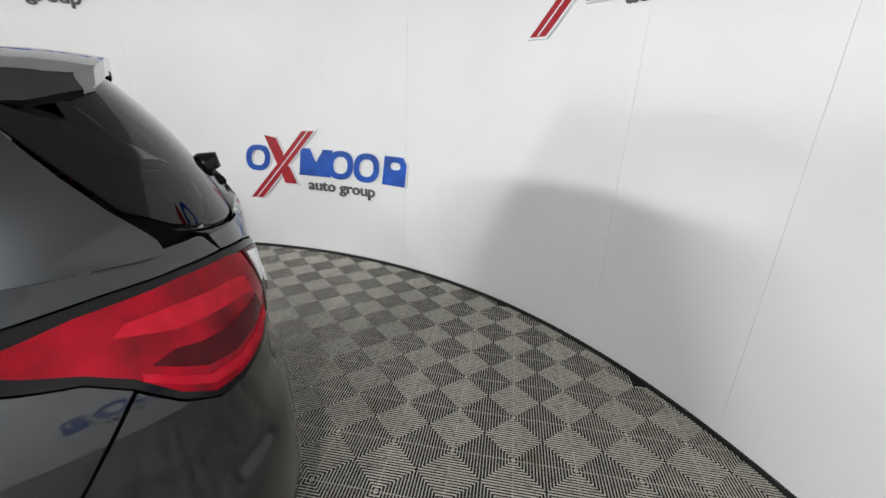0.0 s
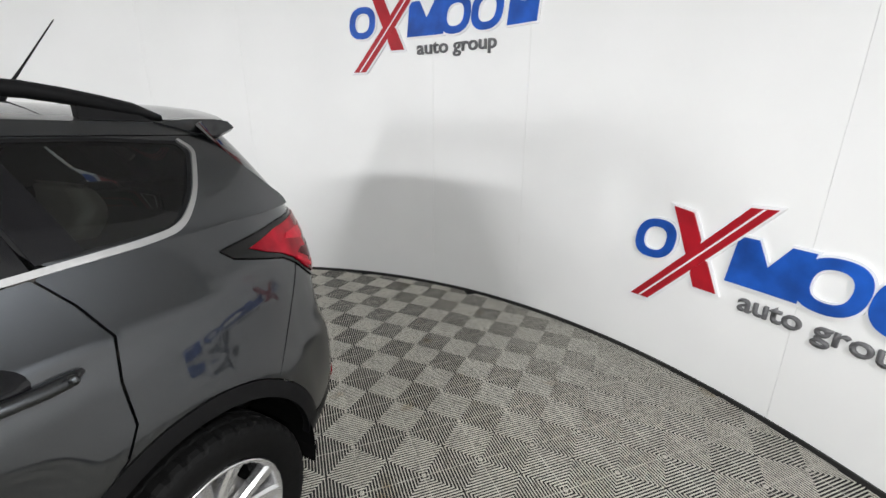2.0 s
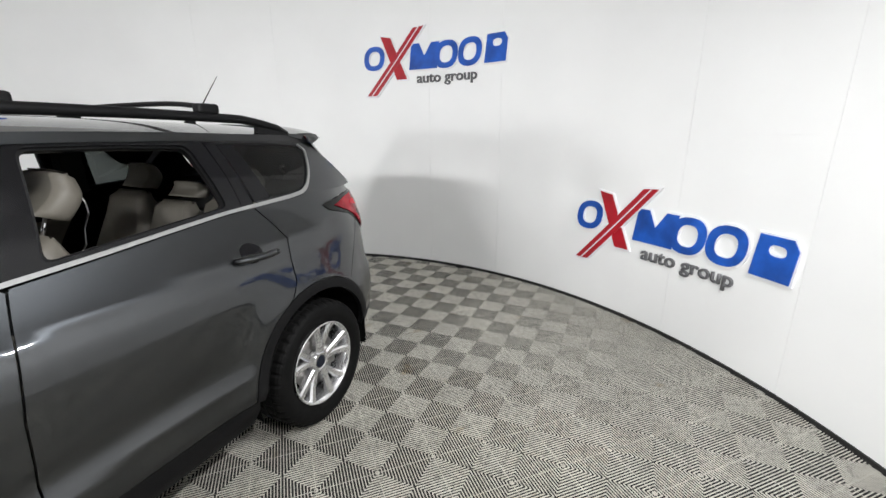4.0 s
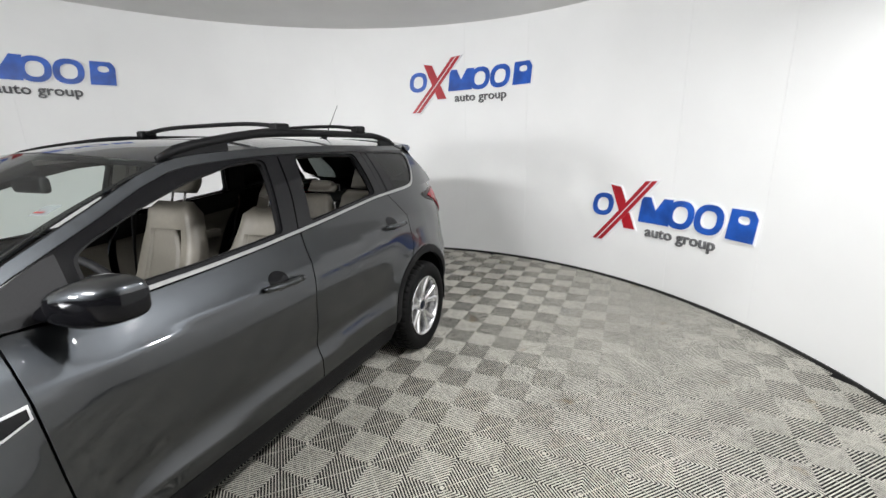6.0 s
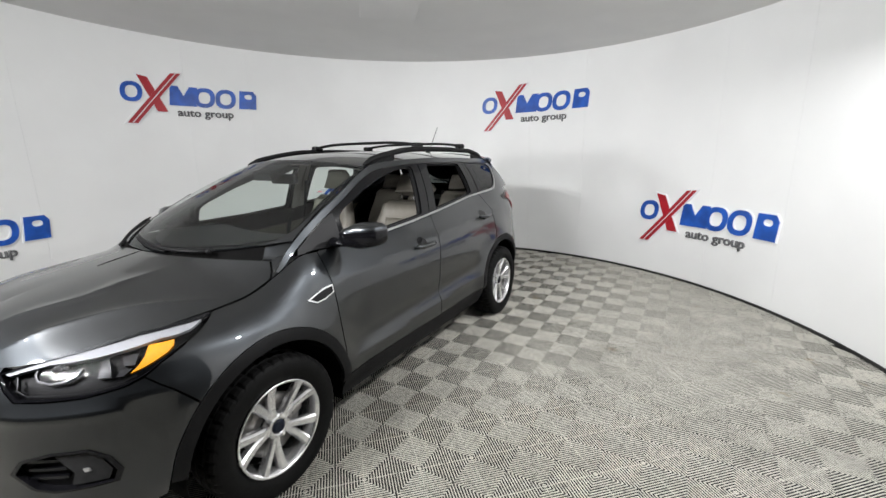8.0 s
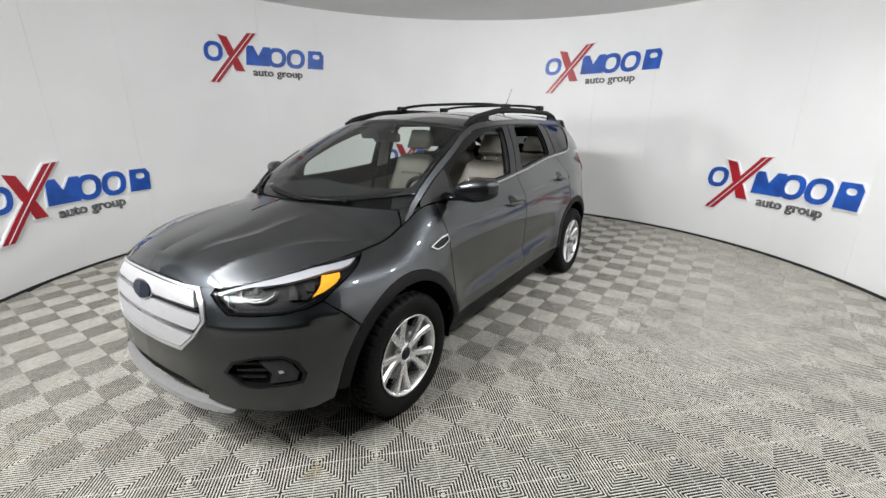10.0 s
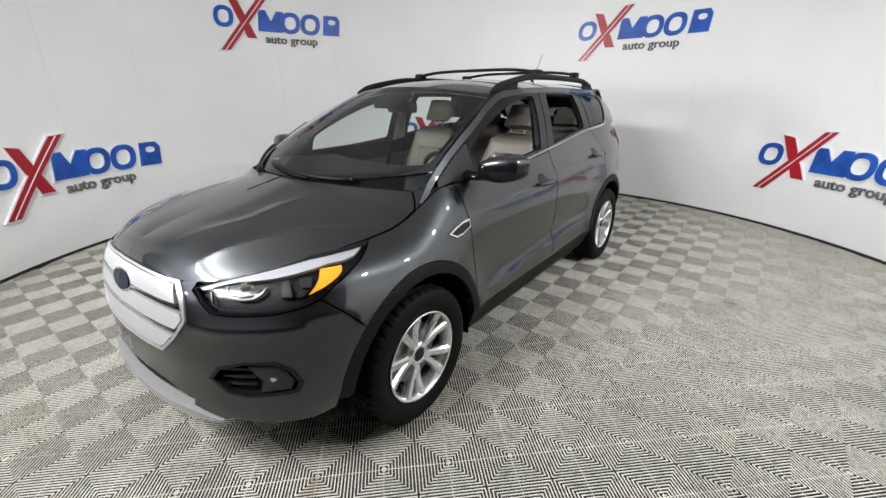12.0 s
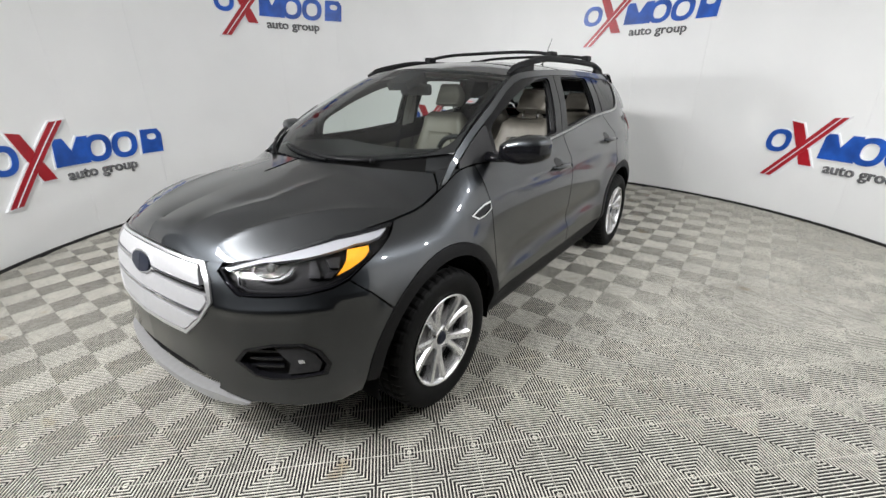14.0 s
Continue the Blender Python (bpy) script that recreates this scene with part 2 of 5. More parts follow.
# ---- wall signs ----
def sign_shapes():
    """Outlines of the sign in metres, from its lower left: (kind, colour, loops)."""
    def ellipse(cx, cz, rx, rz, n=40, lean=0.0, p=2.4):
        out = []
        for k in range(n):
            a = 2 * math.pi * k / n
            c, s = math.cos(a), math.sin(a)
            x, z = rx * math.copysign(abs(c) ** (2 / p), c), rz * math.copysign(abs(s) ** (2 / p), s)
            out.append((cx + x + lean * z, cz + z))
        return out

    shapes = []
    for cx, cz, rx, rz in ((0.135, 0.405, 0.128, 0.128), (1.04, 0.395, 0.142, 0.138), (1.33, 0.395, 0.142, 0.138)):
        shapes.append(("ring", "blue", [ellipse(cx, cz, rx, rz, lean=0.12), ellipse(cx, cz, rx * 0.56, rz * 0.60, lean=0.12)]))
    shapes.append(("notched_plate", "blue", [[(0.575, 0.265), (0.925, 0.265), (0.957, 0.53), (0.855, 0.53), (0.767, 0.40), (0.705, 0.53), (0.607, 0.53)]]))
    shapes.append(("plate", "blue", [[(1.505, 0.265), (1.755, 0.265), (1.775, 0.47), (1.735, 0.53), (1.537, 0.53)], ellipse(1.655, 0.445, 0.055, 0.035, 24)]))
    shapes.append(("bar", "red", [[(0.415, 0.17), (0.545, 0.17), (0.345, 0.61), (0.225, 0.63)]]))
    shapes.append(("bar", "red_front", [[(0.03, 0.0), (0.15, 0.0), (0.765, 0.70), (0.635, 0.69)]]))
    return shapes


def grown(loop, d):
    """The loop moved outwards by d."""
    n = len(loop)
    area = sum(loop[k][0] * loop[(k + 1) % n][1] - loop[(k + 1) % n][0] * loop[k][1] for k in range(n))
    out = []
    for k in range(n):
        a, b, c = Vector(loop[k - 1]), Vector(loop[k]), Vector(loop[(k + 1) % n])
        e, f = (b - a).normalized(), (c - b).normalized()
        ne, nf = Vector((e.y, -e.x)), Vector((f.y, -f.x))
        m = (ne + nf)
        m = m / max(0.35, m.length_squared / 2)
        out.append(tuple(b + m * d * (1 if area > 0 else -1)))
    return out


def wall_plate(loops, theta, z, r0, r1, material, name, parent):
    """A flat cut-out plate bent on to the wall, from radius r0 (wall side) to r1."""
    from mathutils.geometry import delaunay_2d_cdt
    pts, edges = [], []
    for lp in loops:
        dense = []
        for k in range(len(lp)):
            a, b = Vector(lp[k]), Vector(lp[(k + 1) % len(lp)])
            steps = max(1, int((b - a).length / 0.06))
            dense += [a.lerp(b, q / steps) for q in range(steps)]
        s = len(pts)
        pts += dense
        edges += [(s + k, s + (k + 1) % len(dense)) for k in range(len(dense))]
    out = delaunay_2d_cdt(pts, edges, [], 1, 1e-6)
    pv, pe, pf = out[0], out[1], out[2]
    if len(loops) > 1:
        hole = loops[1]

        def inside(p):
            c = False
            for k in range(len(hole)):
                (x0, y0), (x1, y1) = hole[k], hole[(k + 1) % len(hole)]
                if (y0 > p.y) != (y1 > p.y) and p.x < (x1 - x0) * (p.y - y0) / (y1 - y0) + x0:
                    c = not c
            return c
        pf = [f for f in pf if not inside(sum((pv[i] for i in f), Vector((0, 0))) / len(f))]
    bm = bmesh.new()

    def place(p, r):
        return on_wall(theta - math.degrees(p.x / RAD), r, z + p.y)
    top = [bm.verts.new(place(p, r1)) for p in pv]
    for f in pf:
        bm.faces.new([top[i] for i in f])
    border = [e for e in bm.edges if len(e.link_faces) == 1]
    ext = bmesh.ops.extrude_edge_only(bm, edges=border)
    for g in ext["geom"]:
        if isinstance(g, bmesh.types.BMVert):
            d = Vector((g.co.x - MID.x, g.co.y - MID.y, 0))
            d = d.normalized() * r0
            g.co = Vector((MID.x + d.x, MID.y + d.y, g.co.z))
    for v in [v for v in bm.verts if not v.link_faces]:
        bm.verts.remove(v)
    return part(name, bm, material, parent)


def letters_on_wall(text, theta, z, x0, width, height, parent):
    cu = bpy.data.curves.new("caption", "FONT")
    cu.body, cu.size, cu.resolution_u = text, 1.0, 3
    cu.offset = 0.014
    tmp = bpy.data.objects.new("caption", cu)
    scene.collection.objects.link(tmp)
    me = bpy.data.meshes.new_from_object(tmp.evaluated_get(bpy.context.evaluated_depsgraph_get()))
    bpy.data.objects.remove(tmp)
    xs = [v.co.x for v in me.vertices]
    lo, hi = min(xs), max(xs)
    bm = bmesh.new()
    bm.from_mesh(me)
    bpy.data.meshes.remove(me)
    border = [e for e in bm.edges if len(e.link_faces) == 1]
    ext = bmesh.ops.extrude_edge_only(bm, edges=border)
    back = {g for g in ext["geom"] if isinstance(g, bmesh.types.BMVert)}
    for v in bm.verts:
        p = Vector((x0 + (v.co.x - lo) / (hi - lo) * width, v.co.y * height))
        v.co = on_wall(theta - math.degrees(p.x / RAD), RAD - (0.0 if v in back else 0.016), z + p.y)
    return part("caption", bm, M_SIGN_GREY, parent)


def wall_sign(theta, z, label):
    sign = thing("wall_sign", label, "sign", on_wall(theta, 0, 0) and None, "signs on the booth wall")
    for kind, colour, loops in sign_shapes():
        front = {"blue": 0.020, "red": 0.024, "red_front": 0.030}[colour]
        outer = grown(loops[0], 0.013)
        wall_plate([outer] + [grown(lp, -0.010) for lp in loops[1:]], theta, z, RAD + 0.006, RAD - front + 0.006, M_SIGN_WHITE, "backing", sign)
        wall_plate(loops, theta, z, RAD - front + 0.008, RAD - front, M_SIGN_RED if "red" in colour else M_SIGN_BLUE, kind, sign)
    stripe = [(0.085, 0.004), (0.099, 0.004), (0.709, 0.694), (0.695, 0.693)]
    wall_plate([stripe], theta, z, RAD - 0.030, RAD - 0.0325, M_SIGN_WHITE, "stripe", sign)
    letters_on_wall("auto group", theta, z + 0.125, 0.665, 0.75, 0.15, sign)
    return sign


for theta, z, label in ((267.9, 2.10, "upper"), (189.25, 1.985, "upper"), (151.5, 0.44, "lower"), (229.7, 0.54, "lower"), (307.2, 0.485, "lower")):
    wall_sign(theta, z, f"raised red and blue sign, grey caption, {label} wall")

# ---- lamps in the booth ceiling ----
for x, y, power in LAMPS:
    z = ceiling_z(x, y)
    lamp = thing("ceiling_light", "round white downlight in the booth ceiling, switched on", "ceiling light", pose(x, y, z), "booth downlights")
    bm = bmesh.new()
    bmesh.ops.create_circle(bm, cap_ends=True, radius=0.08, segments=32)
    for v in bm.verts:
        v.co.z = -0.006
    part("diffuser", bm, M_LAMP, lamp, "glowing white diffuser")
    bm = bmesh.new()
    outline = [(0.08, -0.002), (0.082, -0.016), (0.097, -0.014), (0.103, 0.0)]
    rings = [[bm.verts.new((r * math.cos(a), r * math.sin(a), h)) for a in np.linspace(0, 2 * math.pi, 32, endpoint=False)] for r, h in outline]
    for p, q in zip(rings, rings[1:]):
        for k in range(32):
            bm.faces.new((p[k], p[(k + 1) % 32], q[(k + 1) % 32], q[k]))
    part("rim", bm, M_LAMP_RIM, lamp)
    data = bpy.data.lights.new("downlight", "AREA")
    data.shape, data.size, data.energy, data.color = "DISK", 0.16, power, (0.985, 0.99, 1.0)
    ob = new("downlight", data)
    data.spread = radians(160)
    ob.matrix_basis = look((x, y, z - 0.04), (0.7 * x, 1.9, 0.0))

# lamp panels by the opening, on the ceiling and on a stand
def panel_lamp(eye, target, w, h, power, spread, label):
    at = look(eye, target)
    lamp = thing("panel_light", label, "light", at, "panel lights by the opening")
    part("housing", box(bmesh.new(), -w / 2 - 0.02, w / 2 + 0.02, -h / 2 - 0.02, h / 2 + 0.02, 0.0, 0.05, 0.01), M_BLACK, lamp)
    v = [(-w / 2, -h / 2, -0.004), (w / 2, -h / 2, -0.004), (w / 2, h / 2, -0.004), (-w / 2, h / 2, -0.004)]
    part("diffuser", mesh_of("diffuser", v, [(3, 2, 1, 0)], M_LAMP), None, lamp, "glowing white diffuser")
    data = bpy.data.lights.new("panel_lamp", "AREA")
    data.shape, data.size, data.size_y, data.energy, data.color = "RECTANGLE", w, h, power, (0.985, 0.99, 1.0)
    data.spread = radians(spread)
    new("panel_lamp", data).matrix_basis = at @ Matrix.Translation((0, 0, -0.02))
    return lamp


panel_lamp((3.60, 0.05, 2.90), (-0.9, 0.0, 0.9), 1.45, 0.22, HEADER_POWER, 165, "white bar light hung over the booth opening")
# Added fill for the floor and car front; no such hall lamp is known.
panel_lamp((5.3, -0.3, 4.42), (5.29, -0.3, 0.0), 1.2, 1.2, HALL_FILL_POWER, 170, "added square fill light under the hall ceiling")
stand = panel_lamp((4.2, -1.10, 1.88), (-4.0, 1.2, 2.1), 0.45, 0.45, STAND_POWER, 75, "white panel light on a black stand")
bm = bmesh.new()
bmesh.ops.create_cone(bm, cap_ends=True, segments=12, radius1=0.016, radius2=0.016, depth=1.9, matrix=Matrix.Translation((4.27, -1.12, 0.916)))
tagged(part("light_stand", bm, M_BLACK), "black tubular light stand", "stand")


# ---- the car: surfaces ----
from mathutils.geometry import delaunay_2d_cdt


class Curve:
    """A smooth curve through (a, b) pairs, given as two rows of the same length."""
    def __init__(self, a, b):
        self.a, self.b = np.array(a, float), np.array(b, float)
        d = np.diff(self.b) / np.diff(self.a)
        m = np.empty(len(a))
        m[0], m[-1] = d[0], d[-1]
        h = np.diff(self.a)
        m[1:-1] = (d[:-1] * h[1:] + d[1:] * h[:-1]) / (h[1:] + h[:-1])
        self.m = m

    def __call__(self, v):
        v = np.clip(np.asarray(v, float), self.a[0], self.a[-1])
        k = np.clip(np.searchsorted(self.a, v) - 1, 0, len(self.a) - 2)
        h = self.a[k + 1] - self.a[k]
        t = (v - self.a[k]) / h
        return ((2 * t ** 3 - 3 * t ** 2 + 1) * self.b[k] + (t ** 3 - 2 * t ** 2 + t) * h * self.m[k]
                + (-2 * t ** 3 + 3 * t ** 2) * self.b[k + 1] + (t ** 3 - t ** 2) * h * self.m[k + 1])


def ease(a, b, v):
    t = np.clip((np.asarray(v, float) - a) / (b - a), 0, 1)
    return t * t * (3 - 2 * t)


HUB_X, HUB_Z = 1.345, 0.345
WIDE = 1.028
# outline of the half car seen from above at mid height, from the nose to the tail
_px = [2.24, 2.228, 2.19, 2.115, 1.975, 1.80, 1.55, 1.15, 0.5, -0.3, -1.0, -1.5, -1.82, -2.02, -2.15, -2.225, -2.245]
_py = [0.0, 0.21, 0.42, 0.59, 0.755, 0.845, 0.884, 0.887, 0.885, 0.885, 0.886, 0.878, 0.835, 0.755, 0.60, 0.33, 0.0]
_t = np.concatenate([[0], np.cumsum(np.hypot(np.diff(_px), np.diff(_py)))])
S = np.linspace(0, _t[-1], 1200)
_cx, _cy = Curve(_t, _px)(S), Curve(_t, _py)(S)
NOSE_Z = Curve([0.15, 0.22, 0.28, 0.36, 0.5, 0.6, 0.7, 0.8, 0.86, 0.91, 0.95], [-0.10, -0.03, 0.008, 0.012, 0.0, -0.004, -0.014, -0.032, -0.05, -0.075, -0.11])
TAIL_Z = Curve([0.2, 0.3, 0.42, 0.6, 0.72, 0.78, 0.9, 1.0, 1.1, 1.2, 1.28], [0.10, 0.05, 0.005, 0.0, 0.015, 0.038, 0.053, 0.054, 0.058, 0.072, 0.095])
MID_Y = Curve([0.2, 0.28, 0.36, 0.42, 0.50, 0.60, 0.70, 0.80, 0.90, 0.97, 1.03, 1.1, 1.2, 1.3], [0.79, 0.842, 0.866, 0.878, 0.874, 0.868, 0.868, 0.870, 0.866, 0.853, 0.829, 0.798, 0.752, 0.705])
FORE_Y = Curve([0.2, 0.3, 0.45, 0.6, 0.75, 0.9, 1.0, 1.1, 1.2, 1.3], [0.80, 0.848, 0.876, 0.885, 0.881, 0.864, 0.846, 0.808, 0.735, 0.64])
AFT_Y = Curve([0.2, 0.3, 0.45, 0.6, 0.75, 0.9, 1.0, 1.1, 1.2, 1.3], [0.79, 0.835, 0.868, 0.885, 0.882, 0.866, 0.85, 0.812, 0.762, 0.712])
TOP_Z = Curve([-2.3, -2.0, -1.6, -1.2, -1.0, -0.5, 0.0, 0.5, 0.8, 0.95, 1.05, 1.15, 1.3, 1.5, 1.7, 1.9, 2.05, 2.13, 2.2, 2.225, 2.24],
              [1.262, 1.262, 1.255, 1.235, 1.22, 1.17, 1.128, 1.103, 1.102, 1.11, 1.10, 1.05, 0.99, 0.966, 0.957, 0.936, 0.909, 0.893, 0.897, 0.909, 0.914])
BELT_IN = Curve([-2.2, -1.6, -1.0, -0.3, 0.3, 0.9, 1.2], [0.0, 0.012, 0.035, 0.01, -0.005, -0.015, 0.0])


def body(s, z):
    """A point of the lower body: s metres along the outline from the nose, z up."""
    s, z = np.asarray(s, float), np.asarray(z, float)
    x0, y0 = np.interp(s, S, _cx), np.interp(s, S, _cy)
    x = x0 + ease(1.25, 2.1, x0) * NOSE_Z(z) + ease(-1.35, -2.1, x0) * TAIL_Z(z)
    zz = np.where(z > 0.75, 0.75 + (z - 0.75) * 0.45 / (TOP_Z(x0) - 0.75), z)
    f, a = ease(0.55, 1.3, x0), ease(-1.2, -1.8, x0)
    y = (MID_Y(zz) * (1 - f - a) + FORE_Y(zz) * f + AFT_Y(zz) * a) / 0.885 * y0
    side = np.clip(y0 / 0.8, 0, 1) ** 4
    y = y - BELT_IN(x0) * ease(0.95, 1.2, zz)
    for hx in (HUB_X, -HUB_X):      # flared arches
        r = np.hypot(x - hx, z - HUB_Z)
        y = y + side * 0.024 * np.exp(-((r - 0.45) / 0.115) ** 2) * ease(0.30, 0.45, z)
    line = 0.936 + 0.0655 * (0.9 - x0)     # shoulder crease through the handles
    y = y + side * ease(1.1, 0.7, x0) * ease(-2.0, -1.4, x0) * 0.017 * np.exp(-np.sqrt((z - line) ** 2 + 1.0e-5) / 0.045)
    shelf = 0.744 + 0.035 * ease(2.05, 1.75, x0)      # shelf on the front bumper under the headlights
    out = 0.018 * np.exp(-np.sqrt((z - shelf) ** 2 + 2e-5) / 0.035) * ease(0.40, 0.56, y0) * ease(1.68, 1.85, x0)
    x, y = x + out * 0.8, y + out * 0.6
    low = 0.47 + 0.07 * (0.9 - x0) / 1.8        # scallop low on the doors
    y = y - side * ease(0.95, 0.6, x0) * ease(-1.0, -0.5, x0) * 0.016 * np.exp(-((z - low - 0.075) / 0.06) ** 2)
    y = y + side * ease(0.95, 0.7, x0) * ease(-1.05, -0.6, x0) * 0.012 * np.exp(-np.sqrt((z - low + 0.005) ** 2 + 1.6e-5) / 0.03)
    return np.stack([x, y * WIDE, z], -1)


def s_of_x(x, z):
    p = body(S, np.full(len(S), z))[:, 0]
    return float(np.interp(-x, -p, S))


def s_of_y(y, z, front=True):
    """Where the outline passes the half width y, at the nose or at the tail."""
    p = body(S, np.full(len(S), z))[:, 1]
    n = 400
    if front:
        return float(np.interp(y, p[:n], S[:n]))
    return float(np.interp(y, p[::-1][:n], S[::-1][:n]))


# greenhouse: roof edge, roof spine
EDGE_Z = Curve([-2.1, -1.8, -1.3, -0.84, -0.3, 0.0, 0.3, 0.6, 1.0, 1.06, 1.12, 1.18], [1.535, 1.552, 1.566, 1.577, 1.577, 1.566, 1.532, 1.395, 1.195, 1.158, 1.107, 1.046])
EDGE_Y = Curve([-2.1, -1.8, -1.3, -0.84, -0.3, 0.0, 0.3, 0.6, 1.0, 1.06, 1.12, 1.18], [0.522, 0.55, 0.582, 0.60, 0.618, 0.624, 0.63, 0.672, 0.729, 0.738, 0.747, 0.752])
SPINE_Z = Curve([-2.0, -1.8, -1.3, -0.8, -0.2, 0.2, 0.46], [1.590, 1.606, 1.628, 1.640, 1.640, 1.620, 1.582])


def belt(x):
    """The half width of the body at its top edge."""
    x = np.asarray(x, float)
    z = TOP_Z(x)
    f, a = ease(0.55, 1.3, x), ease(-1.2, -1.8, x)
    y0 = np.interp(-x, -_cx, _cy)
    return (MID_Y(1.2) * (1 - f - a) + FORE_Y(1.2) * f + AFT_Y(1.2) * a) / 0.885 * y0 * WIDE - BELT_IN(x) * WIDE


def cabin(x, z):
    """A point of the cabin's side."""
    x, z = np.asarray(x, float), np.asarray(z, float)
    z0, z1 = TOP_Z(x), EDGE_Z(x)
    w = (z - z0) / np.maximum(z1 - z0, 0.04)
    y0, y1 = belt(x), EDGE_Y(x)
    return np.stack([x, y0 + (y1 - y0) * w + 0.018 * np.sin(np.pi * np.clip(w, 0, 1)) * ease(0.9, 0.5, x), z], -1)


def roof(x, v):
    """v: 0 at the roof's edge, 1 at its spine."""
    x, v = np.asarray(x, float), np.asarray(v, float)
    q = 1 - v
    z1 = EDGE_Z(x)
    return np.stack([x, EDGE_Y(x) * q, z1 + (SPINE_Z(x) - z1) * (1 - np.abs(q) ** 2.3)], -1)


def windscreen(u, v):
    u, v = np.asarray(u, float), np.asarray(v, float)
    a = np.abs(u) ** 2.2
    bx, by, bz = 1.40 - 0.37 * a, 0.732 * u, 1.135 + 0.045 * a
    tx, ty, tz = 0.455 - 0.15 * a, 0.628 * u, 1.582 - 0.05 * a
    k = 0.03 * np.sin(np.pi * v)
    return np.stack([bx + (tx - bx) * v + k * 0.4, by + (ty - by) * v, bz + (tz - bz) * v + k * 0.8], -1)


def rear_screen(u, v):
    u, v = np.asarray(u, float), np.asarray(v, float)
    a = np.abs(u) ** 5
    bx, by, bz = -2.125 + 0.210 * a, 0.66 * u, 1.238 + 0.066 * a
    tx, ty, tz = -1.90 + 0.185 * a, 0.605 * u, 1.556 - 0.03 * a
    k = 0.02 * np.sin(np.pi * v) * (1 - u * u)
    return np.stack([bx + (tx - bx) * v - k, by + (ty - by) * v, bz + (tz - bz) * v + 0.4 * k], -1)


HOOD_END = s_of_x(1.08, 1.085)
HOOD_SPINE = Curve([1.0, 1.08, 1.4, 1.6, 1.9, 2.06, 2.14, 2.25], [1.40, 1.41, 1.50, 1.64, 1.85, 1.96, 2.06, 2.165])
HOOD_Z = Curve([1.2, 1.4, 1.6, 1.9, 2.06, 2.15, 2.2], [1.158, 1.135, 1.10, 1.04, 0.995, 0.955, 0.935])


def hood(s, v):
    """v: 0 at the bonnet's outer edge, 1 at its middle line."""
    s, v = np.asarray(s, float), np.asarray(v, float)
    e = body(s, TOP_Z(np.interp(s, S, _cx)))
    cx = HOOD_SPINE(e[..., 0])
    q = 1 - v
    x = e[..., 0] + (cx - e[..., 0]) * (1 - q ** (1.0 + 1.6 * ease(1.55, 1.1, e[..., 0])))
    y = e[..., 1] * q
    z = e[..., 2] + (HOOD_Z(cx) - e[..., 2]) * (1 - np.abs(q) ** 2.5)
    d_out = np.abs(y) - (0.365 + 0.53 * (2.105 - x))          # crease running back from the grille's corner
    d_in = np.abs(y) - (0.225 + 0.115 * ease(2.08, 1.75, x))    # inner crease of the raised middle
    crest = 0.017 * np.exp(-np.sqrt(d_out ** 2 + 2e-5) / 0.045) * ease(2.12, 1.95, x) * ease(1.35, 1.75, x)
    step = 0.011 * np.exp(-np.sqrt(d_in ** 2 + 2e-5) / 0.035) * ease(2.12, 1.92, x) * ease(1.40, 1.7, x)
    return np.stack([x, y, z + crest + step], -1)


# ---- the car: panels cut out of the surfaces ----
def inside_of(pts, loop):
    x, y = pts[:, 0], pts[:, 1]
    c = np.zeros(len(pts), bool)
    for (x0, y0), (x1, y1) in zip(loop, np.roll(loop, -1, axis=0)):
        if y0 != y1:
            c ^= ((y0 > y) != (y1 > y)) & (x < (x1 - x0) * (y - y0) / (y1 - y0) + x0)
    return c


def dense(loop, h):
    out = []
    for a, b in zip(loop, loop[1:] + loop[:1]):
        a, b = np.array(a, float), np.array(b, float)
        n = max(1, int(np.hypot(*(b - a)) / h))
        out += [a + (b - a) * k / n for k in range(n)]
    return np.array(out)


def rounded(loop, r, n=4):
    """The loop with its corners rounded off."""
    out = []
    for k in range(len(loop)):
        a, b, c = (np.array(loop[(k + d) % len(loop)], float) for d in (-1, 0, 1))
        la, lc = np.hypot(*(a - b)), np.hypot(*(c - b))
        q = min(r, 0.45 * la, 0.45 * lc)
        p0, p1 = b + (a - b) / la * q, b + (c - b) / lc * q
        for i in range(n + 1):
            t = i / n
            out.append(tuple((1 - t) ** 2 * p0 + 2 * t * (1 - t) * b + t * t * p1))
    return out


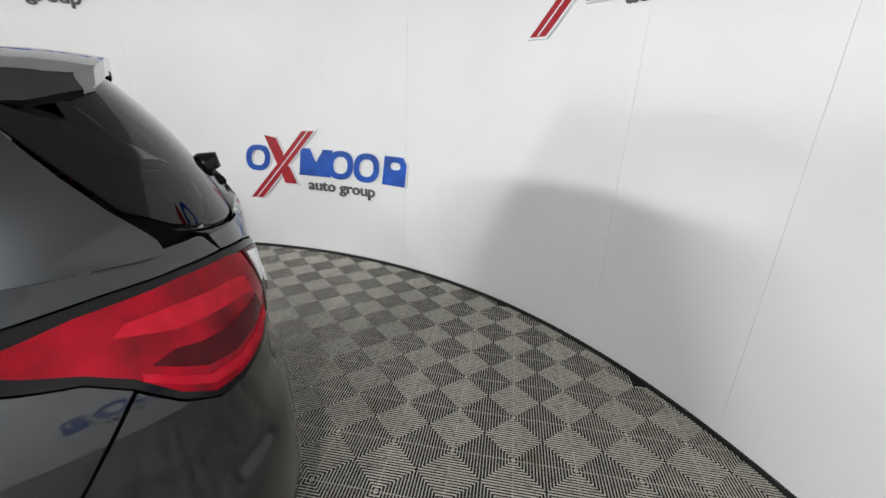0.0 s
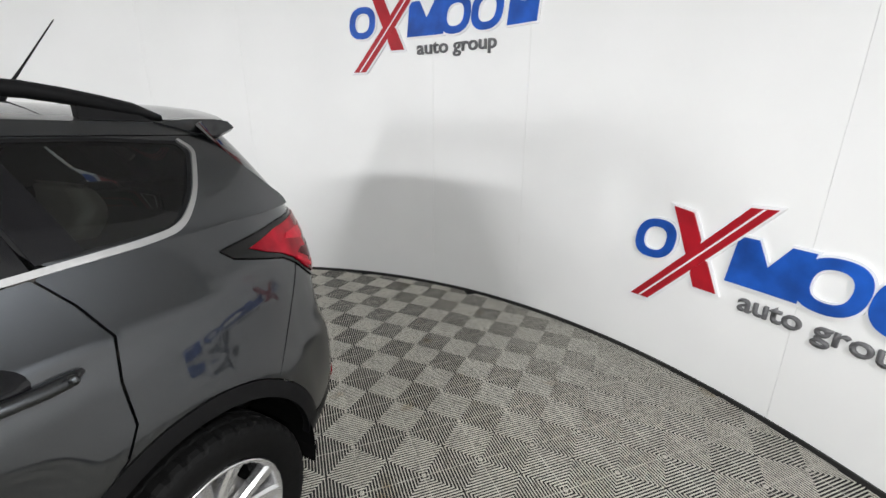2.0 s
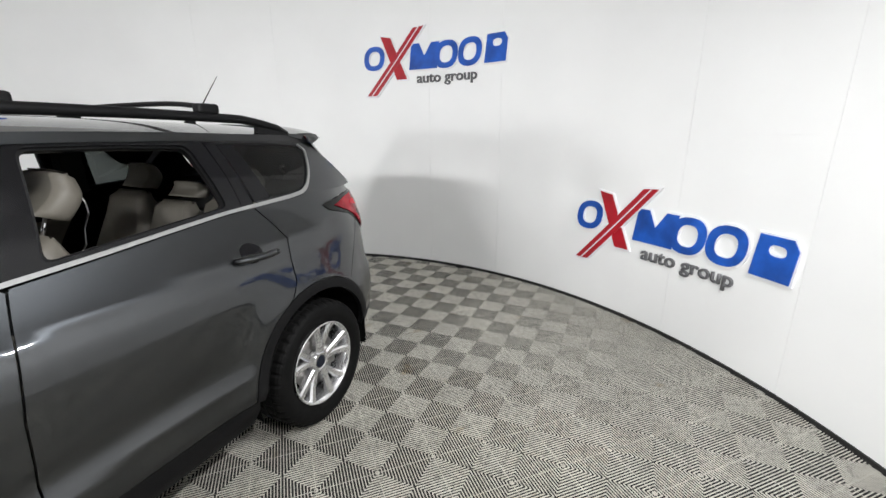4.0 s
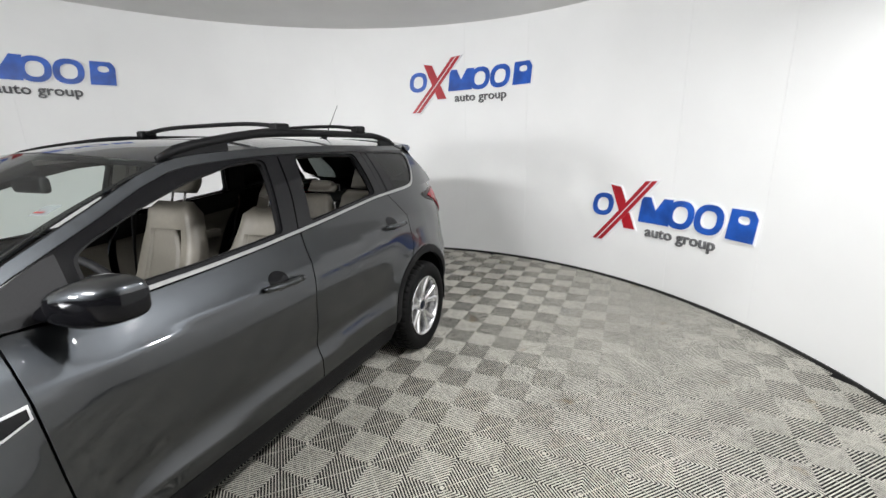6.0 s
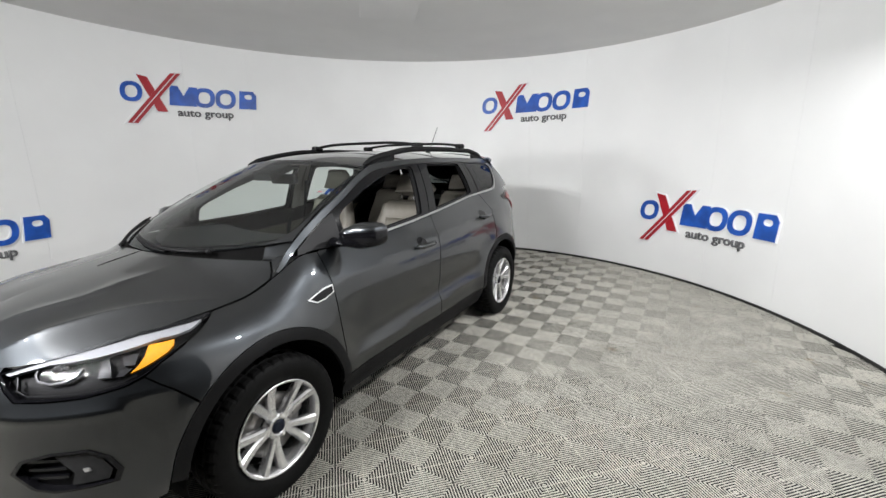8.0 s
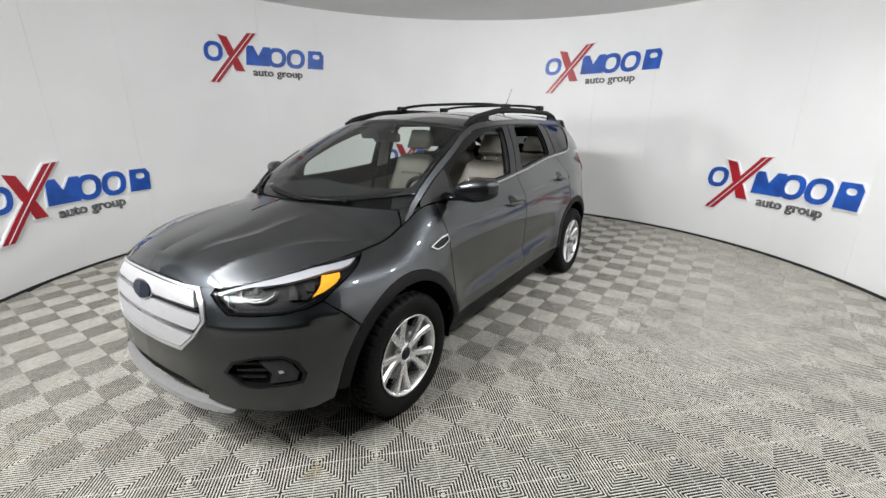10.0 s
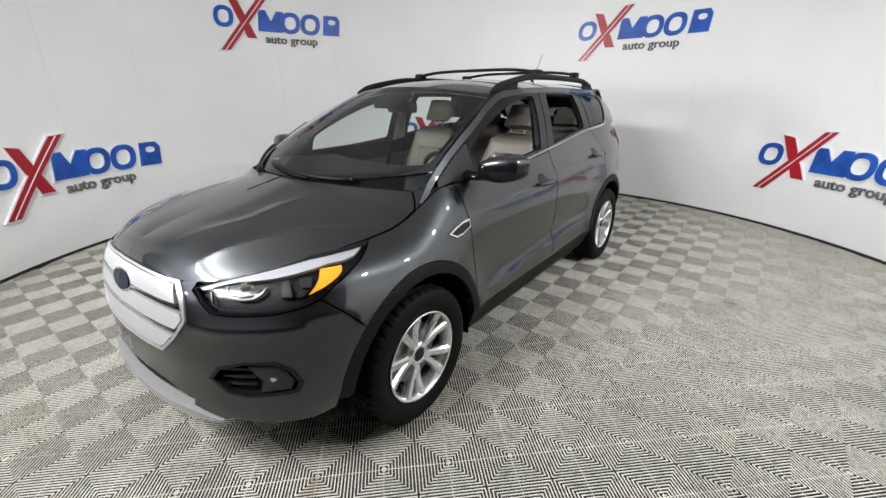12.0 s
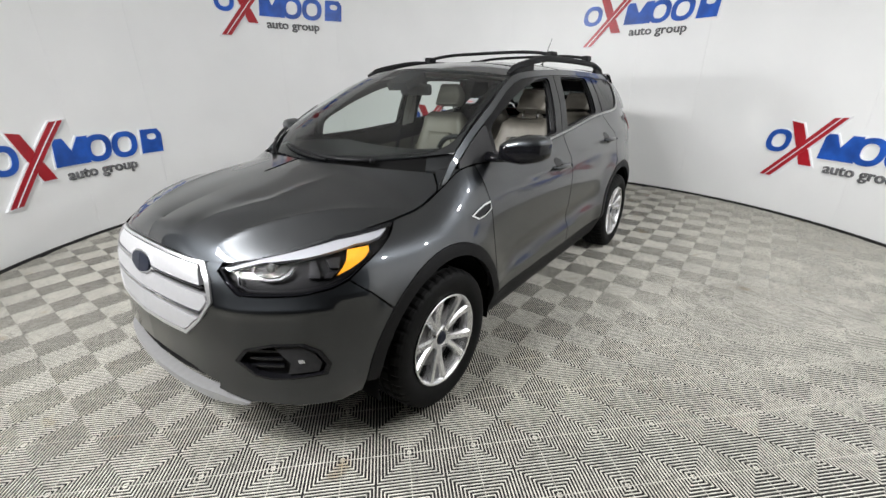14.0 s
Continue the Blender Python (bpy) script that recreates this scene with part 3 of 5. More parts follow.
def cut(f, loop, h=0.03, thick=0.014, holes=(), lift=0.0, both=False, mirror=False, keep_edge=True):
    """A mesh: the part of surface f inside a loop of its two parameters, with a folded edge. both: with its mirror image."""
    edge = dense(list(loop), h)
    loops = [edge] + [dense(list(q), h) for q in holes]
    lo, hi = edge.min(0), edge.max(0)
    gx, gy = np.meshgrid(np.arange(lo[0] + h / 2, hi[0], h), np.arange(lo[1] + h / 2, hi[1], h))
    grid = np.stack([gx.ravel(), gy.ravel()], 1)
    if len(grid):
        grid = grid[inside_of(grid, edge)]
    for q in loops[1:]:
        grid = grid[~inside_of(grid, q)]
    allb = np.concatenate(loops)
    if len(grid):
        d = np.min(np.hypot(grid[:, None, 0] - allb[None, :, 0], grid[:, None, 1] - allb[None, :, 1]), 1)
        grid = grid[d > 0.45 * h]
    edges, k = [], 0
    for q in loops:
        edges += [(k + i, k + (i + 1) % len(q)) for i in range(len(q))]
        k += len(q)
    out = delaunay_2d_cdt([Vector(p) for p in allb] + [Vector(p) for p in grid], edges, [], 1, 1e-7)
    p2 = np.array([tuple(p) for p in out[0]])
    tris = np.array([t for t in out[2] if len(t) == 3])
    for q in loops[1:]:
        tris = tris[~inside_of(p2[tris].mean(1), q)]
    e = 1e-3
    p = f(p2[:, 0], p2[:, 1])
    du = f(p2[:, 0] + e, p2[:, 1]) - f(p2[:, 0] - e, p2[:, 1])
    dv = f(p2[:, 0], p2[:, 1] + e) - f(p2[:, 0], p2[:, 1] - e)
    n = np.cross(du, dv)
    n /= np.maximum(np.linalg.norm(n, axis=1), 1e-12)[:, None]
    mid = p - np.array([0.55, 0.0, 0.0]) * p - np.array([0, 0, 0.75])
    if (n * mid).sum() < 0:
        n = -n
    p = p + n * lift
    tn = np.cross(p[tris[:, 1]] - p[tris[:, 0]], p[tris[:, 2]] - p[tris[:, 0]])
    flip = (tn * n[tris].sum(1)).sum(1) < 0
    tris[flip] = tris[flip][:, ::-1]
    count = {}
    for t in tris:
        for a, b in ((t[0], t[1]), (t[1], t[2]), (t[2], t[0])):
            count[(a, b)] = 1
    border = [(a, b) for a, b in count if (b, a) not in count]
    verts, faces, norms = [tuple(q) for q in p], [tuple(int(i) for i in t) for t in tris], [[tuple(n[i]) for i in t] for t in tris]
    if thick:
        low = {}
        for a, b in border:
            a, b = int(a), int(b)
            if both and abs(p[a][1]) < 1e-6 and abs(p[b][1]) < 1e-6:
                continue
            for i in (a, b):
                if i not in low:
                    low[i] = len(verts)
                    verts.append(tuple(p[i] - n[i] * thick))
            faces.append((b, a, low[a], low[b]))
            fn = np.cross(p[a] - p[b], -n[a])
            fn = fn / max(np.linalg.norm(fn), 1e-12)
            norms.append([tuple(fn)] * 4)
    if both or mirror:
        m = len(verts)
        same = {i: i for i, q in enumerate(verts) if both and abs(q[1]) < 1e-6}
        v2, at = [], {}
        for i, (x, y, z) in enumerate(verts):
            at[i] = same[i] if i in same else (len(v2) if mirror else m + len(v2))
            if i not in same:
                v2.append((x, -y, z))
        f2 = [tuple(at[i] for i in reversed(t)) for t in faces]
        n2 = [[(a, -b, c) for a, b, c in reversed(q)] for q in norms]
        if mirror:
            verts, faces, norms = v2, f2, n2
        else:
            verts, faces, norms = verts + v2, faces + f2, norms + n2
    me = bpy.data.meshes.new("panel")
    me.from_pydata(verts, [], faces)
    me.shade_smooth()
    me.normals_split_custom_set([q for t in norms for q in t])
    return me


def side_loop(pts):
    """Points (x, z) on the body's side as surface parameters."""
    return [(s_of_x(x, z), z) for x, z in pts]


def nose_loop(pts):
    return [(s_of_y(y, z), z) for y, z in pts]


def tail_loop(pts):
    return [(s_of_y(y, z, False), z) for y, z in pts]


def arc(cx, cz, r, a0, a1, n=18):
    return [(cx + r * math.cos(radians(a0 + (a1 - a0) * k / n)), cz + r * math.sin(radians(a0 + (a1 - a0) * k / n))) for k in range(n + 1)]


def top_line(x0, x1, off=0.0, n=12):
    return [(float(x), float(TOP_Z(x)) + off) for x in np.linspace(x0, x1, n)]


# ---- the car: materials ----
M_PAINT = mat("paint_dark_grey", (0.033, 0.036, 0.0395), 0.36, metal=1.0, coat=1.0, scale=900, vary=0.10)
M_TRIM = mat("trim_black_plastic", (0.006, 0.006, 0.0065), 0.5, spec=0.13, scale=300, vary=0.2, bump=0.1, bump_scale=500)
M_GLOSS = mat("trim_gloss_black", (0.005, 0.005, 0.006), 0.10, spec=0.28)
M_CHROME = mat("chrome", (0.72, 0.72, 0.73), 0.10, metal=1.0, scale=60, vary=0.03)
M_SATIN = mat("satin_silver", (0.62, 0.62, 0.63), 0.28, metal=0.85, scale=60, vary=0.03)
M_STRIP = mat("strip_metal", (0.40, 0.40, 0.40), 0.30, metal=0.9, scale=60, vary=0.04)
M_ALLOY = mat("alloy_silver", (0.74, 0.74, 0.75), 0.26, metal=0.9, coat=0.4, scale=80, vary=0.05)
M_TYRE = mat("tyre_rubber", (0.005, 0.005, 0.005), 0.6, spec=0.10, scale=60, vary=0.25, bump=0.2, bump_scale=150)
M_DARK = mat("underbody_black", (0.004, 0.004, 0.004), 0.9, spec=0.05)
M_SEAT = mat("seat_leather_beige", (0.15, 0.138, 0.115), 0.5, scale=25, vary=0.06, bump=0.15, bump_scale=260)
M_CABIN = mat("cabin_black", (0.012, 0.012, 0.013), 0.6, spec=0.15, scale=120, vary=0.2, bump=0.1, bump_scale=400)
M_BEIGE = mat("cabin_beige", (0.13, 0.12, 0.10), 0.6, scale=60, vary=0.06, bump=0.1, bump_scale=300)
M_LINER = mat("headliner_grey", (0.42, 0.40, 0.37), 0.9, scale=200, vary=0.05)
M_RED = mat("lamp_red", (0.23, 0.002, 0.010), 0.16, spec=0.16, scale=9, vary=0.55)
M_RED_BRIGHT = mat("lamp_red_bright", (0.42, 0.006, 0.020), 0.16, spec=0.16, scale=30, vary=0.2)
M_RED_DARK = mat("lamp_red_dark", (0.06, 0.002, 0.005), 0.16, spec=0.16, scale=20, vary=0.3)
M_AMBER = mat("lamp_amber", (0.75, 0.30, 0.01), 0.25, coat=1.0, scale=90, vary=0.2)
M_WHITE = mat("lamp_white", (0.72, 0.73, 0.75), 0.22, coat=1.0, scale=30, vary=0.04)
M_DISC = mat("brake_steel", (0.25, 0.24, 0.23), 0.4, metal=0.8, scale=60, vary=0.15)
M_BRIGHT = mat("bright_silver", (0.37, 0.37, 0.38), 0.40, metal=0.4, coat=0.1, scale=60, vary=0.03)
M_SKID = mat("skid_silver", (0.29, 0.29, 0.29), 0.45, metal=0.5, scale=40, vary=0.05)
M_SMOKE = mat("lens_smoke", (0.02, 0.02, 0.021), 0.45, spec=0.2, scale=30, vary=0.3)
M_GUIDE = mat("lamp_guide_white", (0.27, 0.275, 0.29), 0.40, coat=0.2, scale=30, vary=0.04)
M_BLACKLENS = mat("lens_black", (0.005, 0.005, 0.005), 0.15, spec=0.25)
M_DCHROME = mat("dark_chrome", (0.05, 0.05, 0.052), 0.36, metal=1.0, scale=60, vary=0.1)
M_BADGE = mat("badge_blue", (0.006, 0.008, 0.016), 0.3, spec=0.2)


def glass(name, tint, through_share, rough=0.0, ior=1.5):
    """A pane: part mirror by its angle, part clear tint."""
    m = bpy.data.materials.new(name)
    m.use_nodes = True
    t = m.node_tree
    t.nodes.remove(t.nodes["Principled BSDF"])
    clear = t.nodes.new("ShaderNodeBsdfTransparent")
    clear.inputs["Color"].default_value = (*[c * through_share for c in tint], 1)
    gloss = t.nodes.new("ShaderNodeBsdfGlossy")
    gloss.inputs["Roughness"].default_value = rough
    fr = t.nodes.new("ShaderNodeFresnel")
    fr.inputs["IOR"].default_value = ior
    mix = t.nodes.new("ShaderNodeMixShader")
    t.links.new(fr.outputs["Fac"], mix.inputs["Fac"])
    t.links.new(clear.outputs["BSDF"], mix.inputs[1])
    t.links.new(gloss.outputs["BSDF"], mix.inputs[2])
    t.links.new(mix.outputs["Shader"], t.nodes["Material Output"].inputs["Surface"])
    return m


M_GLASS = glass("glass_windscreen", (0.86, 0.95, 0.90), 0.86)
M_TINT = glass("glass_privacy", (0.75, 0.85, 0.82), 0.14)
M_SAIL = mat("sail_grey", (0.014, 0.014, 0.015), 0.45, spec=0.15, scale=200, vary=0.1)
M_LENS = glass("lens_clear", (0.98, 0.98, 1.0), 0.95, ior=1.3)

# ---- the car: body ----
car = thing("car", "dark grey metallic sport utility car with open side windows, parked", "car", pose(0, -0.06, 0))
ARCH_R, ARCH_IN, ARCH_Z = 0.476, 0.418, 0.354
SIDES = (False, True)


def skin(name, f, loop, material, h=0.03, label="", parent=None, both=False, **more):
    """A panel on both sides of the car: two objects, or one across the middle."""
    if both:
        return [part(name, cut(f, loop, h, both=True, **more), material, parent or car, label)]
    return [part(name, cut(f, loop, h, mirror=m, **more), material, parent or car, label) for m in SIDES]


G = 0.0035      # half a panel gap
gap_front = [(0.893, 0.405), (0.900, 0.48), (0.915, 0.70), (0.925, 0.91), (0.930, 1.06), (0.93, 1.105)]
gap_mid = [(-0.155, 0.40), (-0.155, 0.55), (-0.166, 0.80), (-0.182, 0.90), (-0.204, 1.01), (-0.247, 1.138)]
gap_rear = [(-0.885, 0.405), (-0.905, 0.46), (-0.96, 0.60), (-1.07, 0.735), (-1.165, 0.80), (-1.205, 0.87), (-1.207, 0.98), (-1.232, 1.08), (-1.20, 1.16), (-1.155, 1.228)]
fa0, fa1 = 44, 173
fender = [(x + G, z) for x, z in gap_front[1:]] + top_line(1.0, 1.505, -0.003) + [(1.59, 0.924), (1.652, 0.902), (1.757, 0.861), (1.818, 0.829), (1.765, 0.775)] + arc(HUB_X, ARCH_Z, ARCH_R, fa0, fa1)
skin("fender", body, side_loop(fender), M_PAINT)
door_f = [(x - G, z) for x, z in gap_front] + top_line(0.90, -0.235, -0.002) + [(x + G, z) for x, z in reversed(gap_mid)]
door_r = [(x - G, z) for x, z in gap_mid] + top_line(-0.255, -1.145, -0.002) + [(x + G, z) for x, z in reversed(gap_rear)]
DOORS = []
for name, loop, window in (("front_door", door_f, None), ("rear_door", door_r, None)):
    DOORS.append(skin(name, body, side_loop(loop), M_PAINT, 0.025))
q_top = top_line(-1.165, -2.0, 0.0, 16)
quarter = [(x - G, z) for x, z in gap_rear[1:]] + q_top
quarter_s = side_loop(quarter) + tail_loop([(0.60, 1.258), (0.59, 1.222)]) + side_loop([(-1.96, 1.224), (-1.85, 1.219), (-1.72, 1.206), (-1.60, 1.192), (-1.564, 1.184), (-1.60, 1.150), (-1.70, 1.122), (-1.80, 1.094), (-1.857, 1.058), (-1.78, 0.945), (-1.69, 0.82)])
quarter_s += side_loop(arc(-HUB_X, ARCH_Z, ARCH_R, 126, 8))
skin("rear_quarter", body, quarter_s, M_PAINT)
for hx in (HUB_X, -HUB_X):
    a0, a1 = (5, 176) if hx > 0 else (6, 173)
    ring = arc(hx, ARCH_Z, ARCH_R - 0.004, a0, a1, 30) + arc(hx, HUB_Z + 0.008, ARCH_IN, a1 + 2, a0 - 2, 30)
    skin("arch_moulding", body, side_loop(ring), M_TRIM, 0.02, "matt black plastic arch moulding", lift=0.004, thick=0.03)
sill = [(0.90, 0.397), (-0.895, 0.397), (-0.915, 0.33), (-0.90, 0.255), (0.90, 0.255), (0.91, 0.33)]
skin("sill", body, side_loop(sill), M_TRIM, 0.04, "matt black plastic sill", thick=0.05)
# rear bumper, tailgate
bumper_r = side_loop([(-1.69 - G, 0.816), (-1.785, 0.942), (-1.862, 1.052), (-1.925, 0.995), (-1.985, 0.955)]) + tail_loop([(0.69, 0.943), (0.60, 0.955), (0.51, 0.985), (0.50, 0.86), (0.40, 0.80), (0.0, 0.79), (0.0, 0.50), (0.45, 0.50)]) + side_loop([(-2.03, 0.475), (-1.86, 0.455)]) + side_loop(arc(-HUB_X, ARCH_Z, ARCH_R, 166, 126))
skin("rear_bumper", body, bumper_r, M_PAINT, both=True)
valance = side_loop(arc(-HUB_X, ARCH_Z, ARCH_R, 188, 167, 5) + [(-1.86, 0.449), (-2.03, 0.469)]) + tail_loop([(0.45, 0.494), (0.0, 0.494), (0.0, 0.31), (0.5, 0.31)]) + side_loop([(-1.95, 0.31)])
skin("rear_valance", body, valance, M_TRIM, label="matt black plastic lower bumper", both=True, thick=0.04)
skin("reflector", body, tail_loop([(0.64, 0.455), (0.66, 0.49), (0.745, 0.475), (0.73, 0.435)]), M_RED, 0.02, "red plastic reflector", lift=0.006)
gate = tail_loop([(0.0, 0.796), (0.40, 0.806), (0.494, 0.862), (0.503, 0.99), (0.43, 1.05), (0.415, 1.19), (0.50, 1.212), (0.585, 1.222), (0.585, 1.256), (0.0, 1.256)])
tailgate = skin("tailgate", body, gate, M_PAINT, both=True)[0]
skin("plate_recess", body, tail_loop([(0.0, 0.84), (0.27, 0.84), (0.30, 0.99), (0.0, 0.99)]), M_TRIM, 0.04, "black number plate recess", tailgate, both=True, lift=0.004)
skin("gate_trim", body, tail_loop([(0.0, 1.0), (0.36, 1.0), (0.37, 1.035), (0.0, 1.035)]), M_CHROME, 0.04, "chrome strip", tailgate, both=True, lift=0.012, thick=0.02)
for k in range(6):
    y0 = 0.33 - 0.031 * k
    part("badge_bar", cut(body, tail_loop([(y0, 0.905), (y0 - 0.021, 0.905), (y0 - 0.021, 0.93), (y0, 0.93)]), 0.02, lift=0.006), M_CHROME, tailgate, "small chrome bar")

# tail lamps
TL = side_loop([(-1.569, 1.183), (-1.60, 1.188), (-1.72, 1.202), (-1.85, 1.215), (-1.96, 1.220)]) + tail_loop([(0.59, 1.217), (0.50, 1.207), (0.422, 1.186), (0.438, 1.055), (0.51, 0.995), (0.60, 0.962), (0.69, 0.950)]) + side_loop([(-1.983, 0.962), (-1.925, 1.002), (-1.858, 1.062), (-1.80, 1.098), (-1.70, 1.126), (-1.60, 1.154)])
for m in SIDES:
    lamp = part("tail_lamp", cut(body, TL, 0.025, lift=0.004, thick=0.03, mirror=m), M_BLACKLENS, car, "red tail lamp with gloss black surround")
    red = side_loop([(-1.665, 1.167), (-1.80, 1.194), (-1.95, 1.208)]) + tail_loop([(0.60, 1.205), (0.555, 1.195), (0.525, 1.09), (0.55, 1.015), (0.61, 0.985), (0.69, 0.972)]) + side_loop([(-1.975, 0.982), (-1.92, 1.022), (-1.86, 1.078), (-1.80, 1.112), (-1.73, 1.137)])
    part("red_lens", cut(body, red, 0.025, lift=0.010, mirror=m), M_RED, lamp, "glossy red lens")
    ribs = side_loop([(-1.84, 1.150), (-1.93, 1.128)]) + tail_loop([(0.62, 1.118), (0.585, 1.105), (0.590, 1.150), (0.62, 1.160)]) + side_loop([(-1.93, 1.168), (-1.86, 1.166)])
    part("ribbed_lens", cut(body, ribs, 0.02, lift=0.0122, mirror=m), M_RED_BRIGHT, lamp, "brighter red ribbed lens")
    part("inner_lens", cut(body, tail_loop([(0.545, 1.196), (0.45, 1.178), (0.462, 1.07), (0.53, 1.02), (0.515, 1.09)]), 0.02, lift=0.010, mirror=m), M_RED_DARK, lamp, "dark red inner lens")
    part("reversing_lens", cut(body, tail_loop([(0.532, 1.186), (0.465, 1.172), (0.474, 1.105), (0.512, 1.10)]), 0.02, lift=0.013, mirror=m), M_WHITE, lamp, "clear reversing lens")
    low = side_loop([(-1.87, 1.068), (-1.93, 1.030), (-1.975, 1.000)]) + tail_loop([(0.69, 0.988), (0.61, 1.000), (0.565, 1.022), (0.555, 1.05), (0.62, 1.022), (0.69, 1.012)]) + side_loop([(-1.97, 1.022), (-1.92, 1.052), (-1.87, 1.082)])
    part("light_guide", cut(body, low, 0.02, lift=0.0125, mirror=m), M_RED_BRIGHT, lamp, "brighter red lower light guide")
    dark = side_loop([(-1.885, 1.088), (-1.93, 1.062), (-1.97, 1.040)]) + tail_loop([(0.69, 1.028), (0.62, 1.038), (0.572, 1.062), (0.578, 1.095), (0.62, 1.088), (0.69, 1.082)]) + side_loop([(-1.965, 1.088), (-1.925, 1.098)])
    part("shadow_lens", cut(body, dark, 0.02, lift=0.0122, mirror=m), M_RED_DARK, lamp, "dark red middle lens")

# front bumper with its openings
grille_loop = nose_loop([(0.0, 0.905), (0.113, 0.903), (0.378, 0.880), (0.458, 0.766), (0.40, 0.69), (0.32, 0.618), (0.0, 0.618)])
lower_open = nose_loop([(0.0, 0.470), (0.20, 0.466), (0.30, 0.458), (0.447, 0.424), (0.43, 0.384), (0.30, 0.381), (0.0, 0.380)])
fog_pod = nose_loop([(0.541, 0.544), (0.579, 0.594), (0.667, 0.619), (0.752, 0.618), (0.789, 0.579), (0.806, 0.521), (0.795, 0.478), (0.741, 0.474), (0.659, 0.471), (0.603, 0.485)])
bump_f = nose_loop([(0.0, 0.612), (0.322, 0.612), (0.405, 0.685), (0.464, 0.766), (0.394, 0.886), (0.400, 0.903), (0.446, 0.899), (0.450, 0.870), (0.508, 0.832), (0.558, 0.799), (0.64, 0.796)]) + side_loop([(1.972, 0.798), (1.88, 0.810), (1.822, 0.826), (1.765 + G, 0.770)]) + side_loop(arc(HUB_X, ARCH_Z, ARCH_R, 43, 6, 12)) + side_loop([(1.825, 0.345), (1.90, 0.325)]) + nose_loop([(0.70, 0.345), (0.62, 0.362), (0.565, 0.362), (0.445, 0.399), (0.452, 0.425), (0.30, 0.464), (0.20, 0.472), (0.0, 0.476)])
skin("front_bumper", body, bump_f, M_PAINT, both=True, holes=[fog_pod], thick=0.03)
chin = nose_loop([(0.0, 0.374), (0.30, 0.374), (0.43, 0.376), (0.565, 0.355), (0.55, 0.343), (0.415, 0.337), (0.304, 0.345), (0.0, 0.347)])
skin("skid_plate", body, chin, M_SKID, 0.025, "light silver skid plate", both=True, thick=0.05, lift=0.006)
skin("lower_grille", body, lower_open, M_DARK, 0.03, "black lower grille", both=True, lift=-0.05, thick=0)
for z in (0.42, 0.445):
    skin("grille_slat", body, nose_loop([(0.0, z), (0.33, z), (0.33, z + 0.006), (0.0, z + 0.006)]), M_TRIM, 0.03, both=True, lift=-0.02, thick=0.03)
for m in SIDES:
    pod = part("fog_lamp", cut(body, fog_pod, 0.025, lift=-0.03, thick=0, mirror=m), M_TRIM, car, "black fog lamp pod")
    ring = dense(fog_pod, 0.03)
    c = ring.mean(0)
    part("surround", cut(body, [tuple(p) for p in c + (ring - c) * 1.04], 0.02, holes=[[tuple(p) for p in c + (ring - c) * 0.93]], lift=0.004, thick=0.03, mirror=m), M_GLOSS, pod, "gloss black rim")
    part("fog_lens", cut(body, nose_loop([(0.672, 0.602), (0.745, 0.604), (0.775, 0.572), (0.79, 0.525), (0.78, 0.49), (0.70, 0.488), (0.712, 0.535)]), 0.02, lift=-0.006, mirror=m), M_SMOKE, pod, "smoked fog lens")
    part("fog_bulb", cut(body, nose_loop([(0.733, 0.547), (0.746, 0.547), (0.750, 0.535), (0.736, 0.533)]), 0.01, lift=-0.003, mirror=m), M_SATIN, pod, "small bright bulb shield")
    for z in (0.512, 0.545, 0.578):
        part("slat", cut(body, nose_loop([(0.58, z), (0.69, z), (0.69, z + 0.010), (0.585, z + 0.010)]), 0.02, lift=-0.014, thick=0.02, mirror=m), M_GLOSS, pod)

# grille: black mesh back, three broad bright bars and a frame, oval badge
back = skin("grille", body, grille_loop, M_TRIM, 0.04, "hexagonal grille with broad bright bars", both=True, lift=-0.035, thick=0)[0]
outer = nose_loop([(0.0, 0.910), (0.113, 0.908), (0.25, 0.902), (0.385, 0.892), (0.467, 0.766), (0.405, 0.683), (0.322, 0.611), (0.0, 0.611)])
inner = nose_loop([(0.0, 0.902), (0.112, 0.900), (0.25, 0.893), (0.376, 0.882), (0.452, 0.766), (0.396, 0.690), (0.316, 0.624), (0.0, 0.624)])
part("grille_frame", cut(body, outer + list(reversed(inner)), 0.02, both=True, lift=0.008, thick=0.04), M_SATIN, back, "bright satin silver frame")


def grille_half(z):
    """Half width of the grille's opening at a height."""
    return float(np.interp(z, [0.62, 0.69, 0.766, 0.882, 0.905], [0.312, 0.391, 0.446, 0.370, 0.355]))


for z0, z1 in ((0.828, 0.896), (0.732, 0.802), (0.627, 0.706)):
    for name, lo, hi, lift, material, label in (("grille_bar", z0, z1, 0.004, M_BRIGHT, "broad bright silver bar"), ("bar_lip", z0 - 0.010, z0 - 0.002, 0.010, M_CHROME, "chrome lower lip")):
        if z0 < 0.65 and name == "bar_lip":
            continue
        wt, wb = grille_half(hi - 0.016) - 0.004, grille_half(lo - 0.010) - 0.010
        zs = np.linspace(hi - 0.020, lo - 0.004, 5)[1:-1] if name == "grille_bar" else []
        bar = [(float(y), hi - 0.016 * (y / wt) ** 2) for y in np.linspace(0, wt, 9)] + [(grille_half(z) - 0.006, float(z)) for z in zs] + [(float(y), lo - (0.010 if z0 > 0.65 else 0.0) * (y / wb) ** 2) for y in np.linspace(wb, 0, 9)]
        part(name, cut(body, nose_loop(bar), 0.02, both=True, lift=lift, thick=0.03), material, back, label)
oval = [(0.088 * math.cos(a), 0.826 + 0.037 * math.sin(a)) for a in np.linspace(-math.pi / 2, math.pi / 2, 16)]
